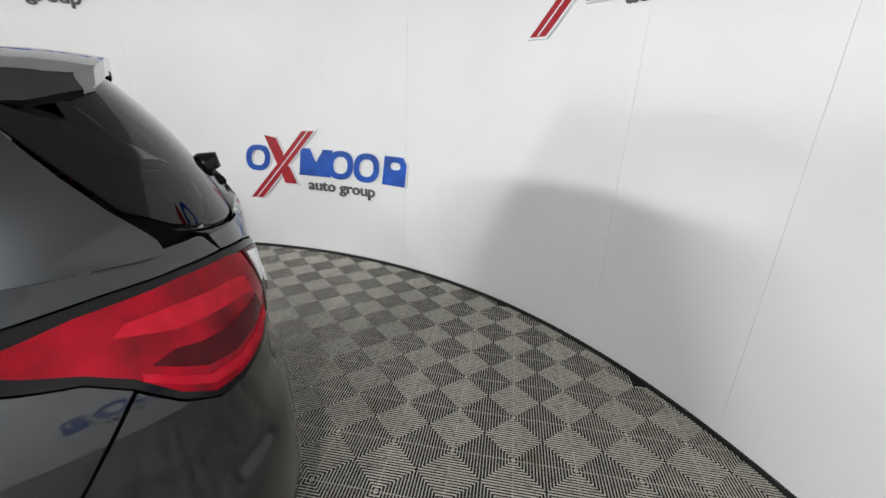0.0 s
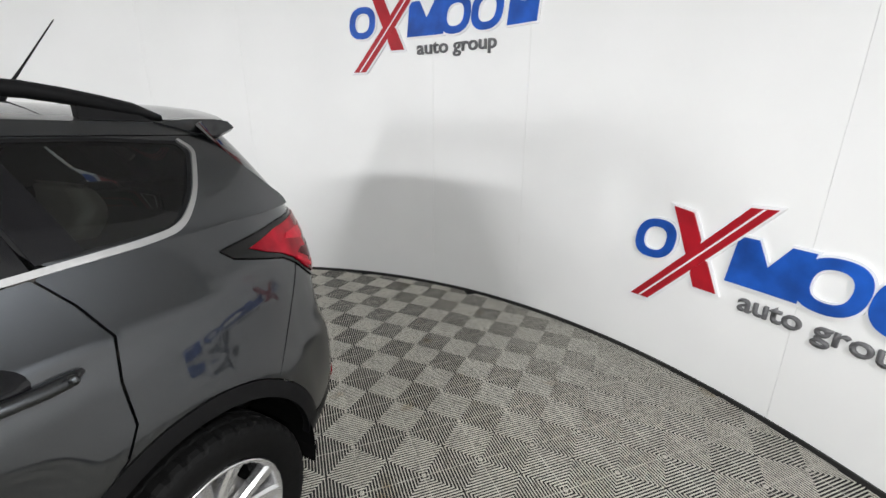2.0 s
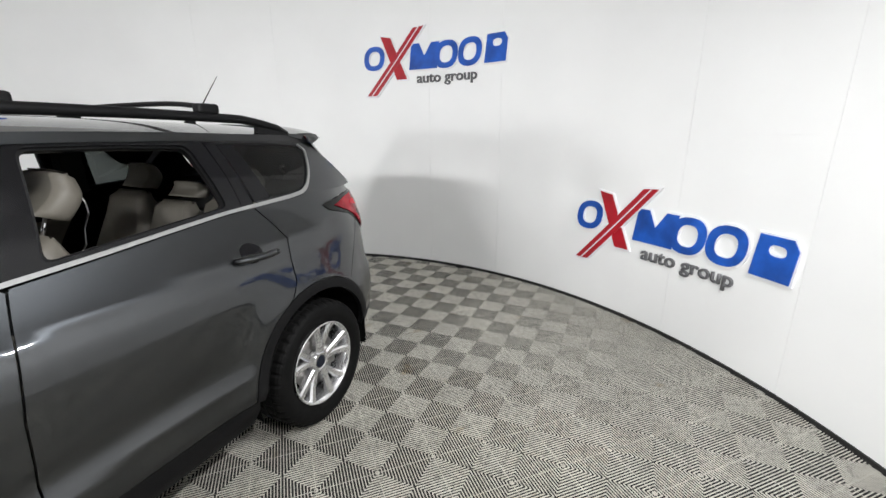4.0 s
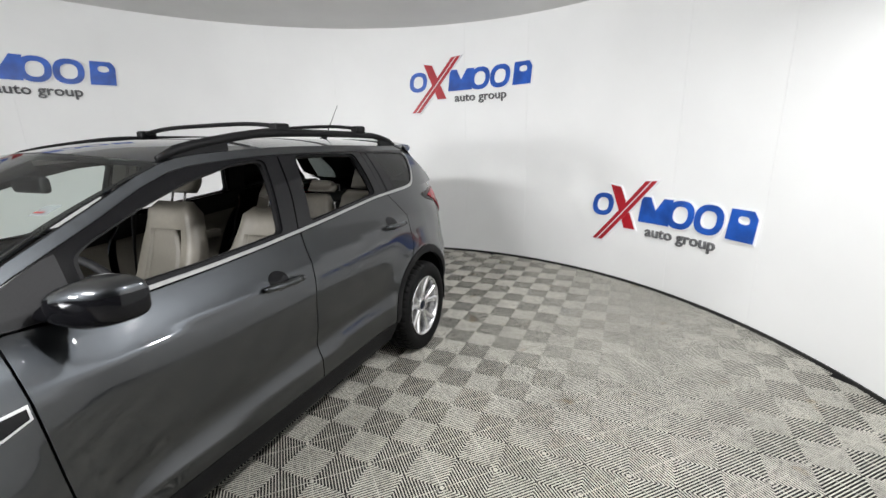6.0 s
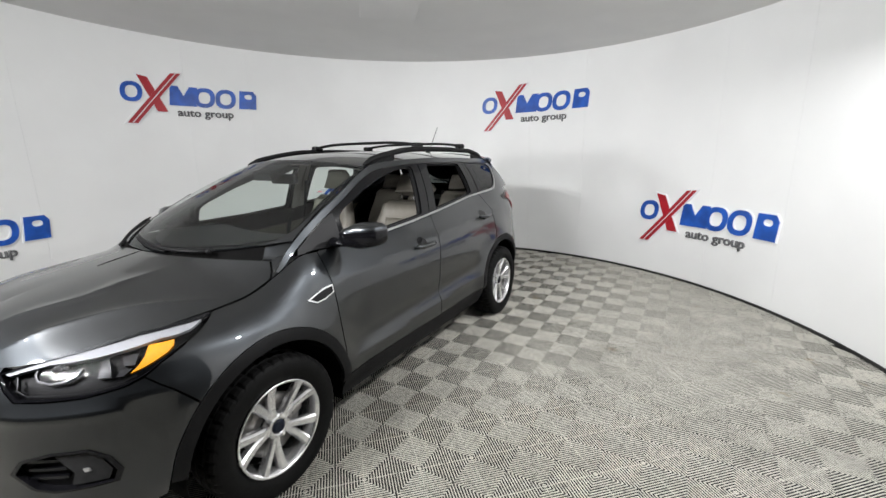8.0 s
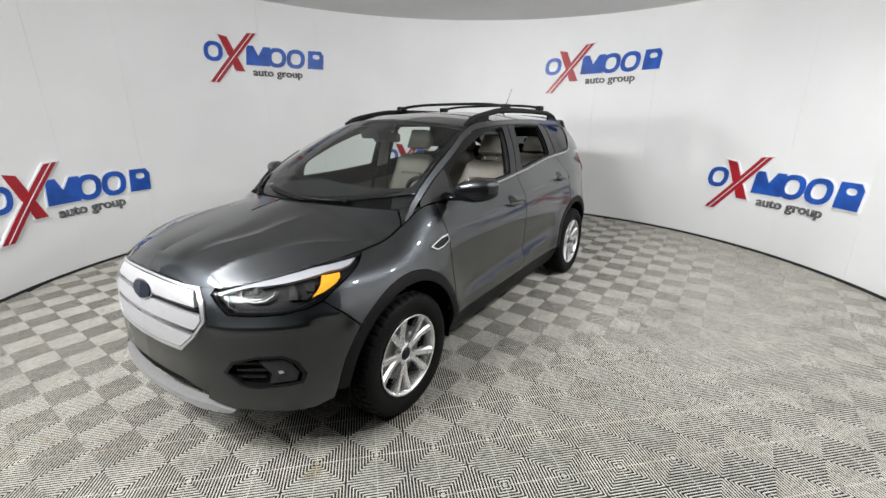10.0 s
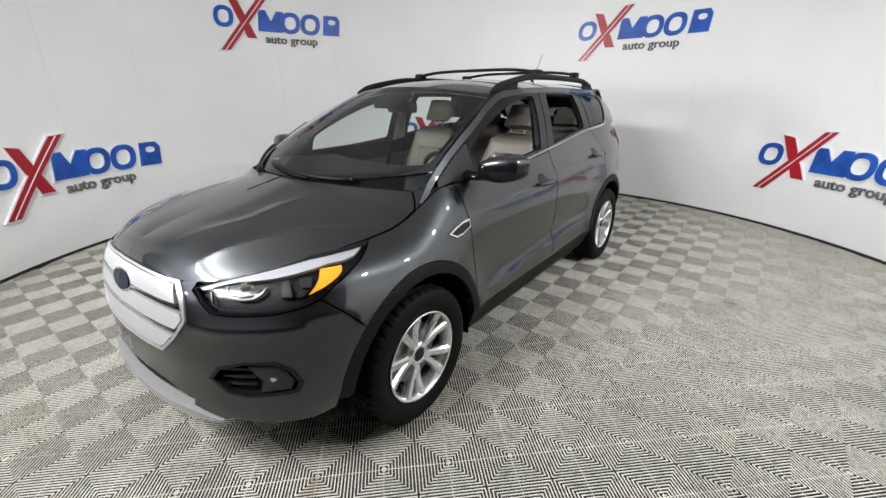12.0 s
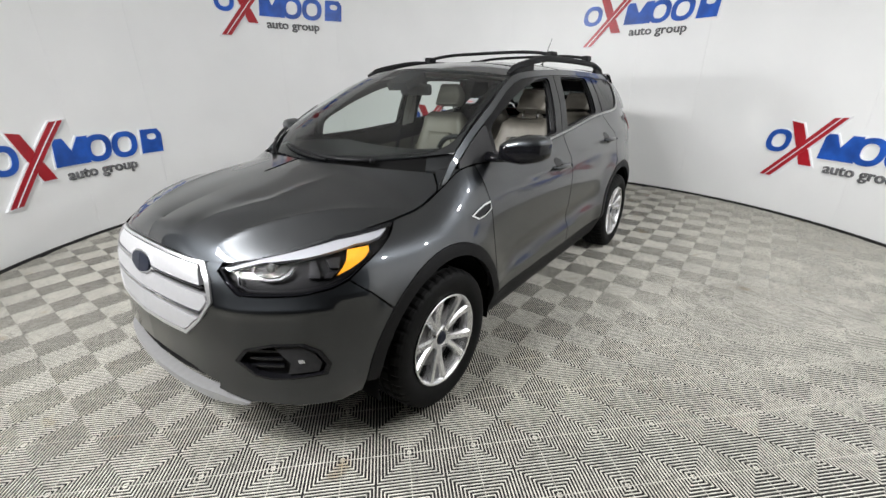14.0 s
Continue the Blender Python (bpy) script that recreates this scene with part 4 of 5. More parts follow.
part("badge_rim", cut(body, nose_loop([(max(0.0, y * 1.12), 0.826 + (z - 0.826) * 1.18) for y, z in oval]), 0.02, both=True, lift=0.010, thick=0.02), M_CHROME, back, "chrome oval rim")
part("badge", cut(body, nose_loop([(max(0.0, y), z) for y, z in oval]), 0.02, both=True, lift=0.014, thick=0.01), M_BADGE, back, "plain dark oval badge")

# headlights: dark bowl, projector, chrome, amber, white guide along the top, clear lens
def on_nose(pts):
    """Mixed outline: ('y', y, z) near the middle, ('x', x, z) round the corner."""
    return [(s_of_y(a, z) if k == "y" else s_of_x(a, z), z) for k, a, z in pts]


def strip_line(pts, w, h=0.012):
    """A narrow band along points of the nose."""
    p = np.array(on_nose(pts))
    d = np.gradient(p, axis=0)
    n = np.stack([-d[:, 1], d[:, 0]], 1) / np.maximum(np.hypot(d[:, 0], d[:, 1]), 1e-9)[:, None]
    return [tuple(q) for q in p + n * w / 2] + [tuple(q) for q in (p - n * w / 2)[::-1]]


HL = on_nose([("y", 0.455, 0.876), ("x", 2.0, 0.909), ("x", 1.9, 0.930), ("x", 1.76, 0.951), ("x", 1.65, 0.957), ("x", 1.52, 0.960), ("x", 1.59, 0.929), ("x", 1.657, 0.905), ("x", 1.76, 0.865), ("x", 1.82, 0.834), ("x", 1.88, 0.815), ("x", 1.972, 0.803), ("y", 0.636, 0.802), ("y", 0.563, 0.804), ("y", 0.512, 0.838)])
for m in SIDES:
    lamp = part("headlight", cut(body, HL, 0.025, lift=-0.035, thick=0, mirror=m), M_TRIM, car, "clear headlight with amber reflector")
    rim_in = np.array(HL)
    cc = rim_in.mean(0)
    part("bezel", cut(body, HL, 0.02, holes=[[tuple(p) for p in cc + (rim_in - cc) * np.array([0.97, 0.90])]], lift=0.001, thick=0.035, mirror=m), M_GLOSS, lamp, "gloss black edge")
    part("light_guide", cut(body, on_nose([("y", 0.468, 0.880), ("x", 2.00, 0.906), ("x", 1.90, 0.927), ("x", 1.76, 0.948), ("x", 1.65, 0.954), ("x", 1.56, 0.952), ("x", 1.62, 0.934), ("x", 1.67, 0.929), ("x", 1.725, 0.929), ("x", 1.81, 0.918), ("x", 1.90, 0.907), ("x", 2.0, 0.898), ("y", 0.49, 0.874)]), 0.02, lift=-0.003, thick=0.015, mirror=m), M_GUIDE, lamp, "milky white light guide along the top")
    part("amber_lens", cut(body, on_nose([("x", 1.763, 0.920), ("x", 1.687, 0.920), ("x", 1.70, 0.905), ("x", 1.73, 0.889), ("x", 1.791, 0.867), ("x", 1.851, 0.851), ("x", 1.82, 0.872), ("x", 1.795, 0.891)]), 0.02, lift=-0.007, thick=0.02, mirror=m), M_AMBER, lamp, "amber side reflector")
    part("chrome_guide", cut(body, strip_line([("y", 0.515, 0.872), ("y", 0.545, 0.835), ("y", 0.585, 0.818), ("y", 0.66, 0.816), ("x", 1.97, 0.818), ("x", 1.90, 0.826), ("x", 1.84, 0.843)], 0.005), 0.012, lift=-0.010, thick=0.012, mirror=m), M_DCHROME, lamp, "dark silver strip along the bottom")
    part("chrome_guide", cut(body, strip_line([("y", 0.545, 0.894), ("y", 0.56, 0.878), ("y", 0.585, 0.862), ("y", 0.625, 0.853), ("y", 0.663, 0.857), ("y", 0.677, 0.872), ("y", 0.672, 0.890)], 0.006), 0.010, lift=-0.012, thick=0.012, mirror=m), M_DCHROME, lamp, "silver U-shaped strip")
    part("inner_bowl", cut(body, on_nose([("y", 0.56, 0.893), ("y", 0.585, 0.868), ("y", 0.625, 0.860), ("y", 0.655, 0.866), ("y", 0.662, 0.89)]), 0.012, lift=-0.018, thick=0.01, mirror=m), M_TRIM, lamp, "smoked inner bowl")
    p = body(s_of_y(0.615, 0.880), 0.880)
    n = Vector((0.80, 0.52, 0.25)).normalized()
    for name, prof, off, material, label in (("projector_ring", [(0.022, -0.02), (0.022, 0.0), (0.018, 0.003)], -0.022, M_DCHROME, "dark chrome projector ring"), ("projector_lens", [(0.018 * math.cos(a), 0.010 * math.sin(a)) for a in np.linspace(0, 1.45, 6)], -0.020, M_SMOKE, "dark projector lens")):
        bm = bmesh.new()
        q = n.to_track_quat("Z", "Y").to_matrix()
        cen = Vector(p) + n * off
        rows = [[bm.verts.new(cen + q @ Vector((r * math.cos(a), r * math.sin(a), h))) for a in np.linspace(0, 2 * math.pi, 28, endpoint=False)] for r, h in prof]
        for a, b in zip(rows, rows[1:]):
            for k in range(28):
                bm.faces.new((a[k], a[(k + 1) % 28], b[(k + 1) % 28], b[k])).smooth = True
        bm.faces.new(rows[-1])
        if m:
            for v in bm.verts:
                v.co.y = -v.co.y
        part(name, bm, material, lamp, label)
    for loop in ([("x", 1.895, 0.902), ("x", 1.875, 0.905), ("x", 1.90, 0.852), ("x", 1.93, 0.856)], [("x", 1.845, 0.905), ("x", 1.80, 0.908), ("x", 1.83, 0.875), ("x", 1.855, 0.88)], [("x", 1.87, 0.868), ("x", 1.84, 0.868), ("x", 1.87, 0.848), ("x", 1.89, 0.850)]):
        part("reflector", cut(body, on_nose(loop), 0.012, lift=-0.016, thick=0.015, mirror=m), M_DCHROME, lamp, "dark chrome reflector")
    lens = part("lens", cut(body, HL, 0.025, lift=0.004, thick=0.01, mirror=m), M_LENS, lamp, "clear lens")
    lens.visible_shadow = False

# bonnet, cowl, windscreen
HS = np.linspace(0.0006, HOOD_END - 0.004, 30)
HOOD_CUT = s_of_x(1.20, 1.03)
HS = HS[HS < HOOD_CUT - 0.01]
hood_loop = [(float(s), 0.008) for s in HS] + [(HOOD_CUT - 0.004, 0.008), (HOOD_CUT + 0.03, 0.03), (HOOD_END - 0.004, 0.095)] + [(HOOD_END - 0.002, v) for v in (0.15, 0.3, 0.5, 0.7, 0.9, 1.0)] + [(float(s), 1.0) for s in HS[::-1]]
bonnet = skin("bonnet", hood, hood_loop, M_PAINT, 0.018, both=True, thick=0.02)[0]


skin("pillar_foot", hood, [(HOOD_CUT + 0.004, 0.004), (HOOD_END, 0.004), (HOOD_END + 0.05, 0.004), (HOOD_END + 0.05, 0.09), (HOOD_END, 0.088), (HOOD_CUT + 0.034, 0.024)], M_PAINT, 0.02, thick=0.01)


def cowl(u, v):
    """Between the bonnet's rear edge (v 0) and the windscreen's foot (v 1)."""
    u, v = np.asarray(u, float), np.asarray(v, float)
    a = hood(np.full(u.shape, HOOD_END + 0.002), 1 - u)
    b = windscreen(u, np.full(u.shape, 0.02))
    p = a + (b - a) * v[..., None]
    p[..., 2] -= 0.025 * np.sin(np.pi * np.clip(v, 0, 1)) + 0.008
    return p


skin("cowl", cowl, [(0.0, 0.0), (0.93, 0.0), (0.95, 1.15), (0.0, 1.15)], M_DARK, 0.06, "black plastic cowl", both=True, thick=0)
skin("cowl_corner", cowl, [(0.86, 0.0), (0.998, 0.0), (0.998, 1.05), (0.86, 1.05)], M_PAINT, 0.03, thick=0.01, lift=0.003)
part("windscreen", cut(windscreen, [(-1, 0), (1, 0), (1, 1), (-1, 1)], 0.08, thick=0.004), M_GLASS, car, "clear greenish windscreen").visible_shadow = False
for loop in ([(-1, 0.0), (1, 0.0), (1, 0.05), (-1, 0.05)], [(-1, 0.955), (1, 0.955), (1, 1.0), (-1, 1.0)], [(0.955, 0.05), (1, 0.05), (1, 0.955), (0.965, 0.955)], [(-0.955, 0.05), (-1, 0.05), (-1, 0.955), (-0.965, 0.955)]):
    part("windscreen_band", cut(windscreen, loop, 0.06, thick=0, lift=-0.006), M_GLOSS, car, "black glass edge band")
skin("pillar_corner", windscreen, [(0.84, -0.01), (0.91, 0.025), (0.955, 0.09), (0.982, 0.20), (0.999, 0.42), (0.999, -0.01)], M_PAINT, 0.02, lift=0.007, thick=0.006)
part("mirror_mount", cut(windscreen, [(-0.13, 0.80), (0.13, 0.80), (0.16, 0.97), (-0.16, 0.97)], 0.05, thick=0.05, lift=-0.008), M_CABIN, car, "black sensor and mirror mount")


def fillet_tube(points, radius, n=10, flat=1.0):
    """A tube along points, closed at both ends; flat squeezes it upright."""
    bm = bmesh.new()
    pts = [Vector(p) for p in points]
    rad = radius if hasattr(radius, "__len__") else [radius] * len(pts)
    rows = []
    for k, p in enumerate(pts):
        d = (pts[min(k + 1, len(pts) - 1)] - pts[max(k - 1, 0)]).normalized()
        side = d.cross(Vector((0, 0, 1)))
        side = side.normalized() if side.length > 1e-4 else Vector((1, 0, 0))
        up = side.cross(d).normalized()
        rows.append([bm.verts.new(p + side * rad[k] * math.cos(a) + up * rad[k] * flat * math.sin(a)) for a in np.linspace(0, 2 * math.pi, n, endpoint=False)])
    for a, b in zip(rows, rows[1:]):
        for k in range(n):
            bm.faces.new((a[k], a[(k + 1) % n], b[(k + 1) % n], b[k]))
    bm.faces.new(rows[0])
    bm.faces.new(rows[-1])
    for f in bm.faces:
        f.smooth = True
    return bm


def along(f, pairs, lift=0.0):
    p = f(np.array([a for a, b in pairs], float), np.array([b for a, b in pairs], float))
    return [Vector(q) + Vector((0, 0, lift)) for q in p]


for u0, u1, v1 in ((0.60, -0.30, 0.10), (-0.35, -0.86, 0.20)):
    pts = along(windscreen, [(u0 + (u1 - u0) * t, -0.035 + (v1 * 0.35 + 0.06) * t) for t in np.linspace(0, 1, 9)], 0.018)
    arm = part("wiper", fillet_tube(pts, [0.012] + [0.009] * 7 + [0.005], 8), M_TRIM, car, "black wiper arm")
    part("blade", fillet_tube([p + Vector((0.01, 0, -0.012)) for p in pts[3:]], 0.006, 6), M_TRIM, arm)
    bm = bmesh.new()
    bmesh.ops.create_uvsphere(bm, u_segments=12, v_segments=8, radius=0.014, matrix=Matrix.Translation(pts[0]))
    part("pivot", bm, M_TRIM, arm)

# roof, cant rails, door frames, glass
RX = np.linspace(0.0, 1.0, 14)
roof_loop = [(float(0.30 + 0.145 * (1 - (1 - v) ** 2)), float(v)) for v in RX] + [(-1.86, 1.0)] + [(float(-1.80 - 0.06 * (1 - (1 - v) ** 2)), float(v)) for v in RX[::-1]]
part("roof", cut(roof, roof_loop, 0.05, both=True, thick=0.02), M_PAINT, car)


def spoiler(x, v):
    p = roof(x, v)
    p[..., 2] += 0.003 + ease(-1.60, -1.83, x) * (0.006 + 0.008 * ease(0.0, 0.5, v))
    return p


sp = [(-1.62, 0.01), (-1.80, 0.012), (-1.855, 0.05), (-1.882, 0.16), (-1.897, 0.4), (-1.902, 1.0), (-1.62, 1.0)]
part("spoiler", cut(spoiler, sp, 0.03, both=True, thick=0.034, lift=0.004), M_PAINT, car)
CHEEK = [(x, float(EDGE_Z(x)) + dz) for x, dz in ((-1.58, -0.002), (-1.70, 0.010), (-1.80, 0.014), (-1.855, 0.010), (-1.866, -0.012))]
skin("spoiler_cheek", cabin, CHEEK + [(-1.835, 1.528), (-1.79, 1.516), (-1.745, 1.514), (-1.70, 1.522)], M_PAINT, 0.02, lift=0.006, thick=0.02)
def under(x, v):
    p = spoiler(x, v)
    p[..., 2] -= 0.029
    return p


part("spoiler_underside", cut(under, [(-1.66, 0.01), (-1.80, 0.015), (-1.848, 0.06), (-1.876, 0.17), (-1.891, 0.4), (-1.896, 1.0), (-1.66, 1.0)], 0.05, both=True, thick=0.012), M_PAINT, car)
part("high_brake_light", cut(spoiler, [(-1.895, 0.75), (-1.898, 1.0), (-1.878, 1.0), (-1.875, 0.75)], 0.03, both=True, lift=-0.02, thick=0.012), M_RED_DARK, car, "dark red brake light strip")


def edge_run(x0, x1, off, n=24):
    return [(float(x), float(EDGE_Z(x)) + off) for x in np.linspace(x0, x1, n)]


cant = edge_run(1.175, -1.80, 0.0, 36) + [(-1.77, 1.518)] + edge_run(-1.70, 0.30, -0.036, 26) + edge_run(0.42, 1.0, -0.036, 8) + [(float(x), max(float(EDGE_Z(x)) - 0.036, float(TOP_Z(x)) + 0.001)) for x in (1.04, 1.08, 1.12, 1.16)]
skin("roof_side", cabin, cant, M_PAINT, 0.03)


def zb(x, off):
    return (x, float(TOP_Z(x)) + off)


sail = [zb(1.045, 0.004), zb(0.95, 0.006), zb(0.84, 0.008), zb(0.735, 0.010)] + [(0.732, float(EDGE_Z(0.732)) - 0.050)] + edge_run(0.76, 1.03, -0.044, 8)
skin("sail_panel", cabin, sail, M_SAIL, 0.03, "dark grey satin corner panel", lift=0.004, thick=0.008)
win_f = rounded([zb(0.70, 0.035), zb(0.3, 0.033), zb(-0.140, 0.033), (-0.186, 1.508), (-0.155, 1.524), (0.0, 1.512), (0.22, 1.462), (0.42, 1.395), (0.64, 1.302), (0.70, 1.262)], 0.03)
win_r = rounded([zb(-0.345, 0.033), zb(-0.7, 0.033), zb(-1.025, 0.033), (-1.00, 1.36), (-0.955, 1.522), (-0.70, 1.532), (-0.395, 1.532), (-0.37, 1.36)], 0.035)
q_glass = rounded([zb(-1.17, 0.026), zb(-1.40, 0.026), (-1.488, 1.282), (-1.556, 1.350), (-1.630, 1.472), (-1.615, 1.500), (-1.40, 1.518), (-1.10, 1.524)], 0.05, 5)
frame_f = [zb(0.955, 0.004), zb(0.6, 0.004), zb(0.2, 0.004), zb(-0.232, 0.004)] + [(-0.262, 1.35), (-0.275, 1.538)] + edge_run(-0.24, 0.30, -0.039, 8) + edge_run(0.42, 0.945, -0.039, 8)
frame_r = [zb(-0.242, 0.004), zb(-0.7, 0.004), zb(-1.0, 0.004), zb(-1.095, 0.004), (-1.07, 1.38), (-1.03, 1.528)] + edge_run(-1.0, -0.285, -0.039, 8) + [(-0.272, 1.35)]
for doors, loop, win, label in ((DOORS[0], frame_f, win_f, "black window frame, window wound down"), (DOORS[1], frame_r, win_r, "black window frame, window wound down")):
    for d, m in zip(doors, SIDES):
        part("window_frame", cut(cabin, loop, 0.025, holes=[win], mirror=m, thick=0.05), M_GLOSS, d, label)
        tagged(d, "door with its window wound down")
        c = np.array(win).mean(0)
        seal = [tuple(p) for p in np.array(win)]
        part("window_seal", cut(cabin, [tuple(p) for p in c + (np.array(win) - c) * 1.0], 0.02, holes=[[tuple(p) for p in c + (np.array(win) - c) * 0.965]], mirror=m, thick=0.02, lift=-0.012), M_TRIM, d, "black rubber window seal")
skin("window_pillar", cabin, [zb(-1.10, 0.004), zb(-1.16, 0.004), (-1.095, 1.527), (-1.04, 1.529), (-1.075, 1.38)], M_GLOSS, 0.03, "gloss black pillar", lift=-0.002)
for o in skin("quarter_glass", cabin, q_glass, M_TINT, 0.04, "dark privacy glass", lift=-0.004, thick=0.004):
    o.visible_shadow = False
skin("quarter_band", cabin, [zb(-1.168, 0.024), zb(-1.262, 0.028), (-1.18, 1.517), (-1.098, 1.522)], M_GLOSS, 0.03, "gloss black band", lift=0.001, thick=0.004)
qg = np.array(q_glass)
c = qg.mean(0)
skin("quarter_seal", cabin, [tuple(p) for p in c + (qg - c) * 1.04], M_TRIM, 0.02, "black rubber seal", holes=[[tuple(p) for p in c + (qg - c) * 0.97]], lift=-0.002, thick=0.02)
d_pillar = [zb(-1.21, 0.0), zb(-1.45, 0.0), zb(-1.7, 0.0), zb(-1.9, 0.0), (-1.94, 1.264), (-1.930, 1.290), (-1.915, 1.306), (-1.872, 1.345), (-1.815, 1.405), (-1.765, 1.463), (-1.720, 1.522)] + edge_run(-1.70, -1.05, -0.039, 10) + [(-1.10, 1.5265)]
d_hole = [tuple(p) for p in c + (qg - c) * 1.035]
skin("rear_pillar", cabin, d_pillar + [(-1.175, 1.26)], M_PAINT, 0.03, holes=[d_hole])
chrome = rounded([zb(0.62, 0.004), zb(0.3, 0.004), zb(0.0, 0.004), zb(-0.5, 0.004), zb(-1.0, 0.004), zb(-1.38, 0.0), (-1.500, 1.262), (-1.578, 1.343), (-1.656, 1.477), (-1.622, 1.510), (-1.612, 1.505), (-1.641, 1.476), (-1.566, 1.350), (-1.492, 1.279), zb(-1.38, 0.018), zb(-1.0, 0.019), zb(-0.5, 0.019), zb(0.0, 0.019), zb(0.3, 0.019), zb(0.62, 0.019)], 0.05, 5)
skin("belt_strip", cabin, chrome, M_STRIP, 0.02, "bright metal strip under the windows", lift=0.006, thick=0.012)
part("rear_window", cut(rear_screen, [(-0.84, 0.0), (0.84, 0.0), (0.94, 0.04), (1, 0.16), (1, 1.12), (-1, 1.12), (-1, 0.16), (-0.94, 0.04)], 0.08, thick=0.004), M_TINT, car, "dark privacy rear window").visible_shadow = False
for loop in ([(-0.84, 0), (0.84, 0), (0.94, 0.05), (-0.94, 0.05)], [(0.88, 0.05), (0.94, 0.05), (1, 0.16), (1, 1.1), (0.91, 1.1)], [(-0.88, 0.05), (-0.94, 0.05), (-1, 0.16), (-1, 1.1), (-0.91, 1.1)]):
    part("rear_window_band", cut(rear_screen, loop, 0.06, thick=0, lift=-0.005), M_GLOSS, car, "black glass edge band")


def gate_top(u, v):
    """The strip from the tailgate's skin up to the rear window."""
    u, v = np.asarray(u, float), np.asarray(v, float)
    b = rear_screen(u * 0.97, np.full(u.shape, -0.006))
    ss = np.array([s_of_y(float(y), 1.255, False) for y in np.atleast_1d(0.588 * u)]).reshape(u.shape)
    a = body(ss, np.full(u.shape, 1.256))
    return a + (b - a) * v[..., None]


part("gate_ledge", cut(gate_top, [(0, 0), (1, 0), (1, 1), (0, 1)], 0.1, both=True, thick=0.01), M_PAINT, tailgate)
rw = [Vector(q) for q in rear_screen(np.linspace(0.02, -0.55, 6), np.linspace(0.05, 0.16, 6)) + np.array([-0.024, 0, 0.012])]
rear_wiper = part("rear_wiper", fillet_tube(rw, [0.014, 0.011, 0.009, 0.008, 0.007, 0.005], 8), M_TRIM, car, "black rear wiper")
hub_at = Vector(rear_screen(0.03, 0.23)) + Vector((-0.012, 0, 0.008))
part("wiper_hub", fillet_tube([hub_at + Vector((0.02, 0, -0.015)), hub_at, hub_at + Vector((-0.022, 0, 0.008)), hub_at + Vector((-0.034, 0, -0.012))], [0.030, 0.034, 0.028, 0.010], 12, 1.2), M_GLOSS, rear_wiper, "gloss black hub cover")

# roof rails, cross bars, aerial
for m in (1, -1):
    xs = np.linspace(0.30, -1.62, 25)
    lift = 0.058 * np.clip(np.minimum((0.30 - xs) / 0.52, (xs + 1.62) / 0.30), 0, 1) ** 0.7
    pts = [(x, m * (float(EDGE_Y(x)) - 0.026), float(roof(x, 0.06)[2]) + float(l) + 0.004) for x, l in zip(xs, lift)]
    rail = part("roof_rail", fillet_tube(pts, [0.014] + [0.023] * 23 + [0.014], 12, 0.9), M_TRIM, car, "black roof rail")
    for x0, x1 in ((0.26, -0.02), (-1.62, -1.40)):
        bm = bmesh.new()
        y = m * (float(EDGE_Y((x0 + x1) / 2)) - 0.026)
        z0 = float(roof((x0 + x1) / 2, 0.06)[2])
        xa, xb = (x0 - 0.02, x1 + 0.10) if x0 > 0 else ((x0 + 0.02, x1 - 0.06) if x0 < -1 else (x0, x1))
        foot = [bm.verts.new((x, y + dy, z)) for dy in (-0.014, 0.014) for x, z in ((x0, z0 - 0.02), (x1, z0 - 0.02), (x1, z0 + 0.048), (x0 + (x1 - x0) * 0.55, z0 + 0.034))]
        for f in ((0, 1, 2, 3), (7, 6, 5, 4), (0, 4, 5, 1), (1, 5, 6, 2), (2, 6, 7, 3), (3, 7, 4, 0)):
            bm.faces.new([foot[i] for i in f])
        part("foot", bm, M_TRIM, rail)
for x in (-0.40, -1.12):
    ys = np.linspace(-0.56, 0.56, 15)
    bar = part("cross_bar", fillet_tube([(x, y, 1.680 + 0.03 * (1 - abs(y / 0.56) ** 4)) for y in ys], 0.026, 10, 0.45), M_TRIM, car, "black cross bar")
    for y in (-0.56, 0.56):
        part("clamp", box(bmesh.new(), x - 0.05, x + 0.05, y - 0.028, y + 0.028, 1.655, 1.70, 0.012), M_TRIM, bar)
aerial = part("aerial", fillet_tube([(-1.45, 0, 1.63), (-1.53, 0, 1.735), (-1.652, 0, 1.90)], [0.008, 0.0035, 0.002], 8), M_TRIM, car, "thin black roof aerial")
part("aerial_base", fillet_tube([(-1.42, 0, 1.615), (-1.45, 0, 1.64), (-1.475, 0, 1.665)], [0.028, 0.020, 0.008], 10), M_TRIM, aerial)

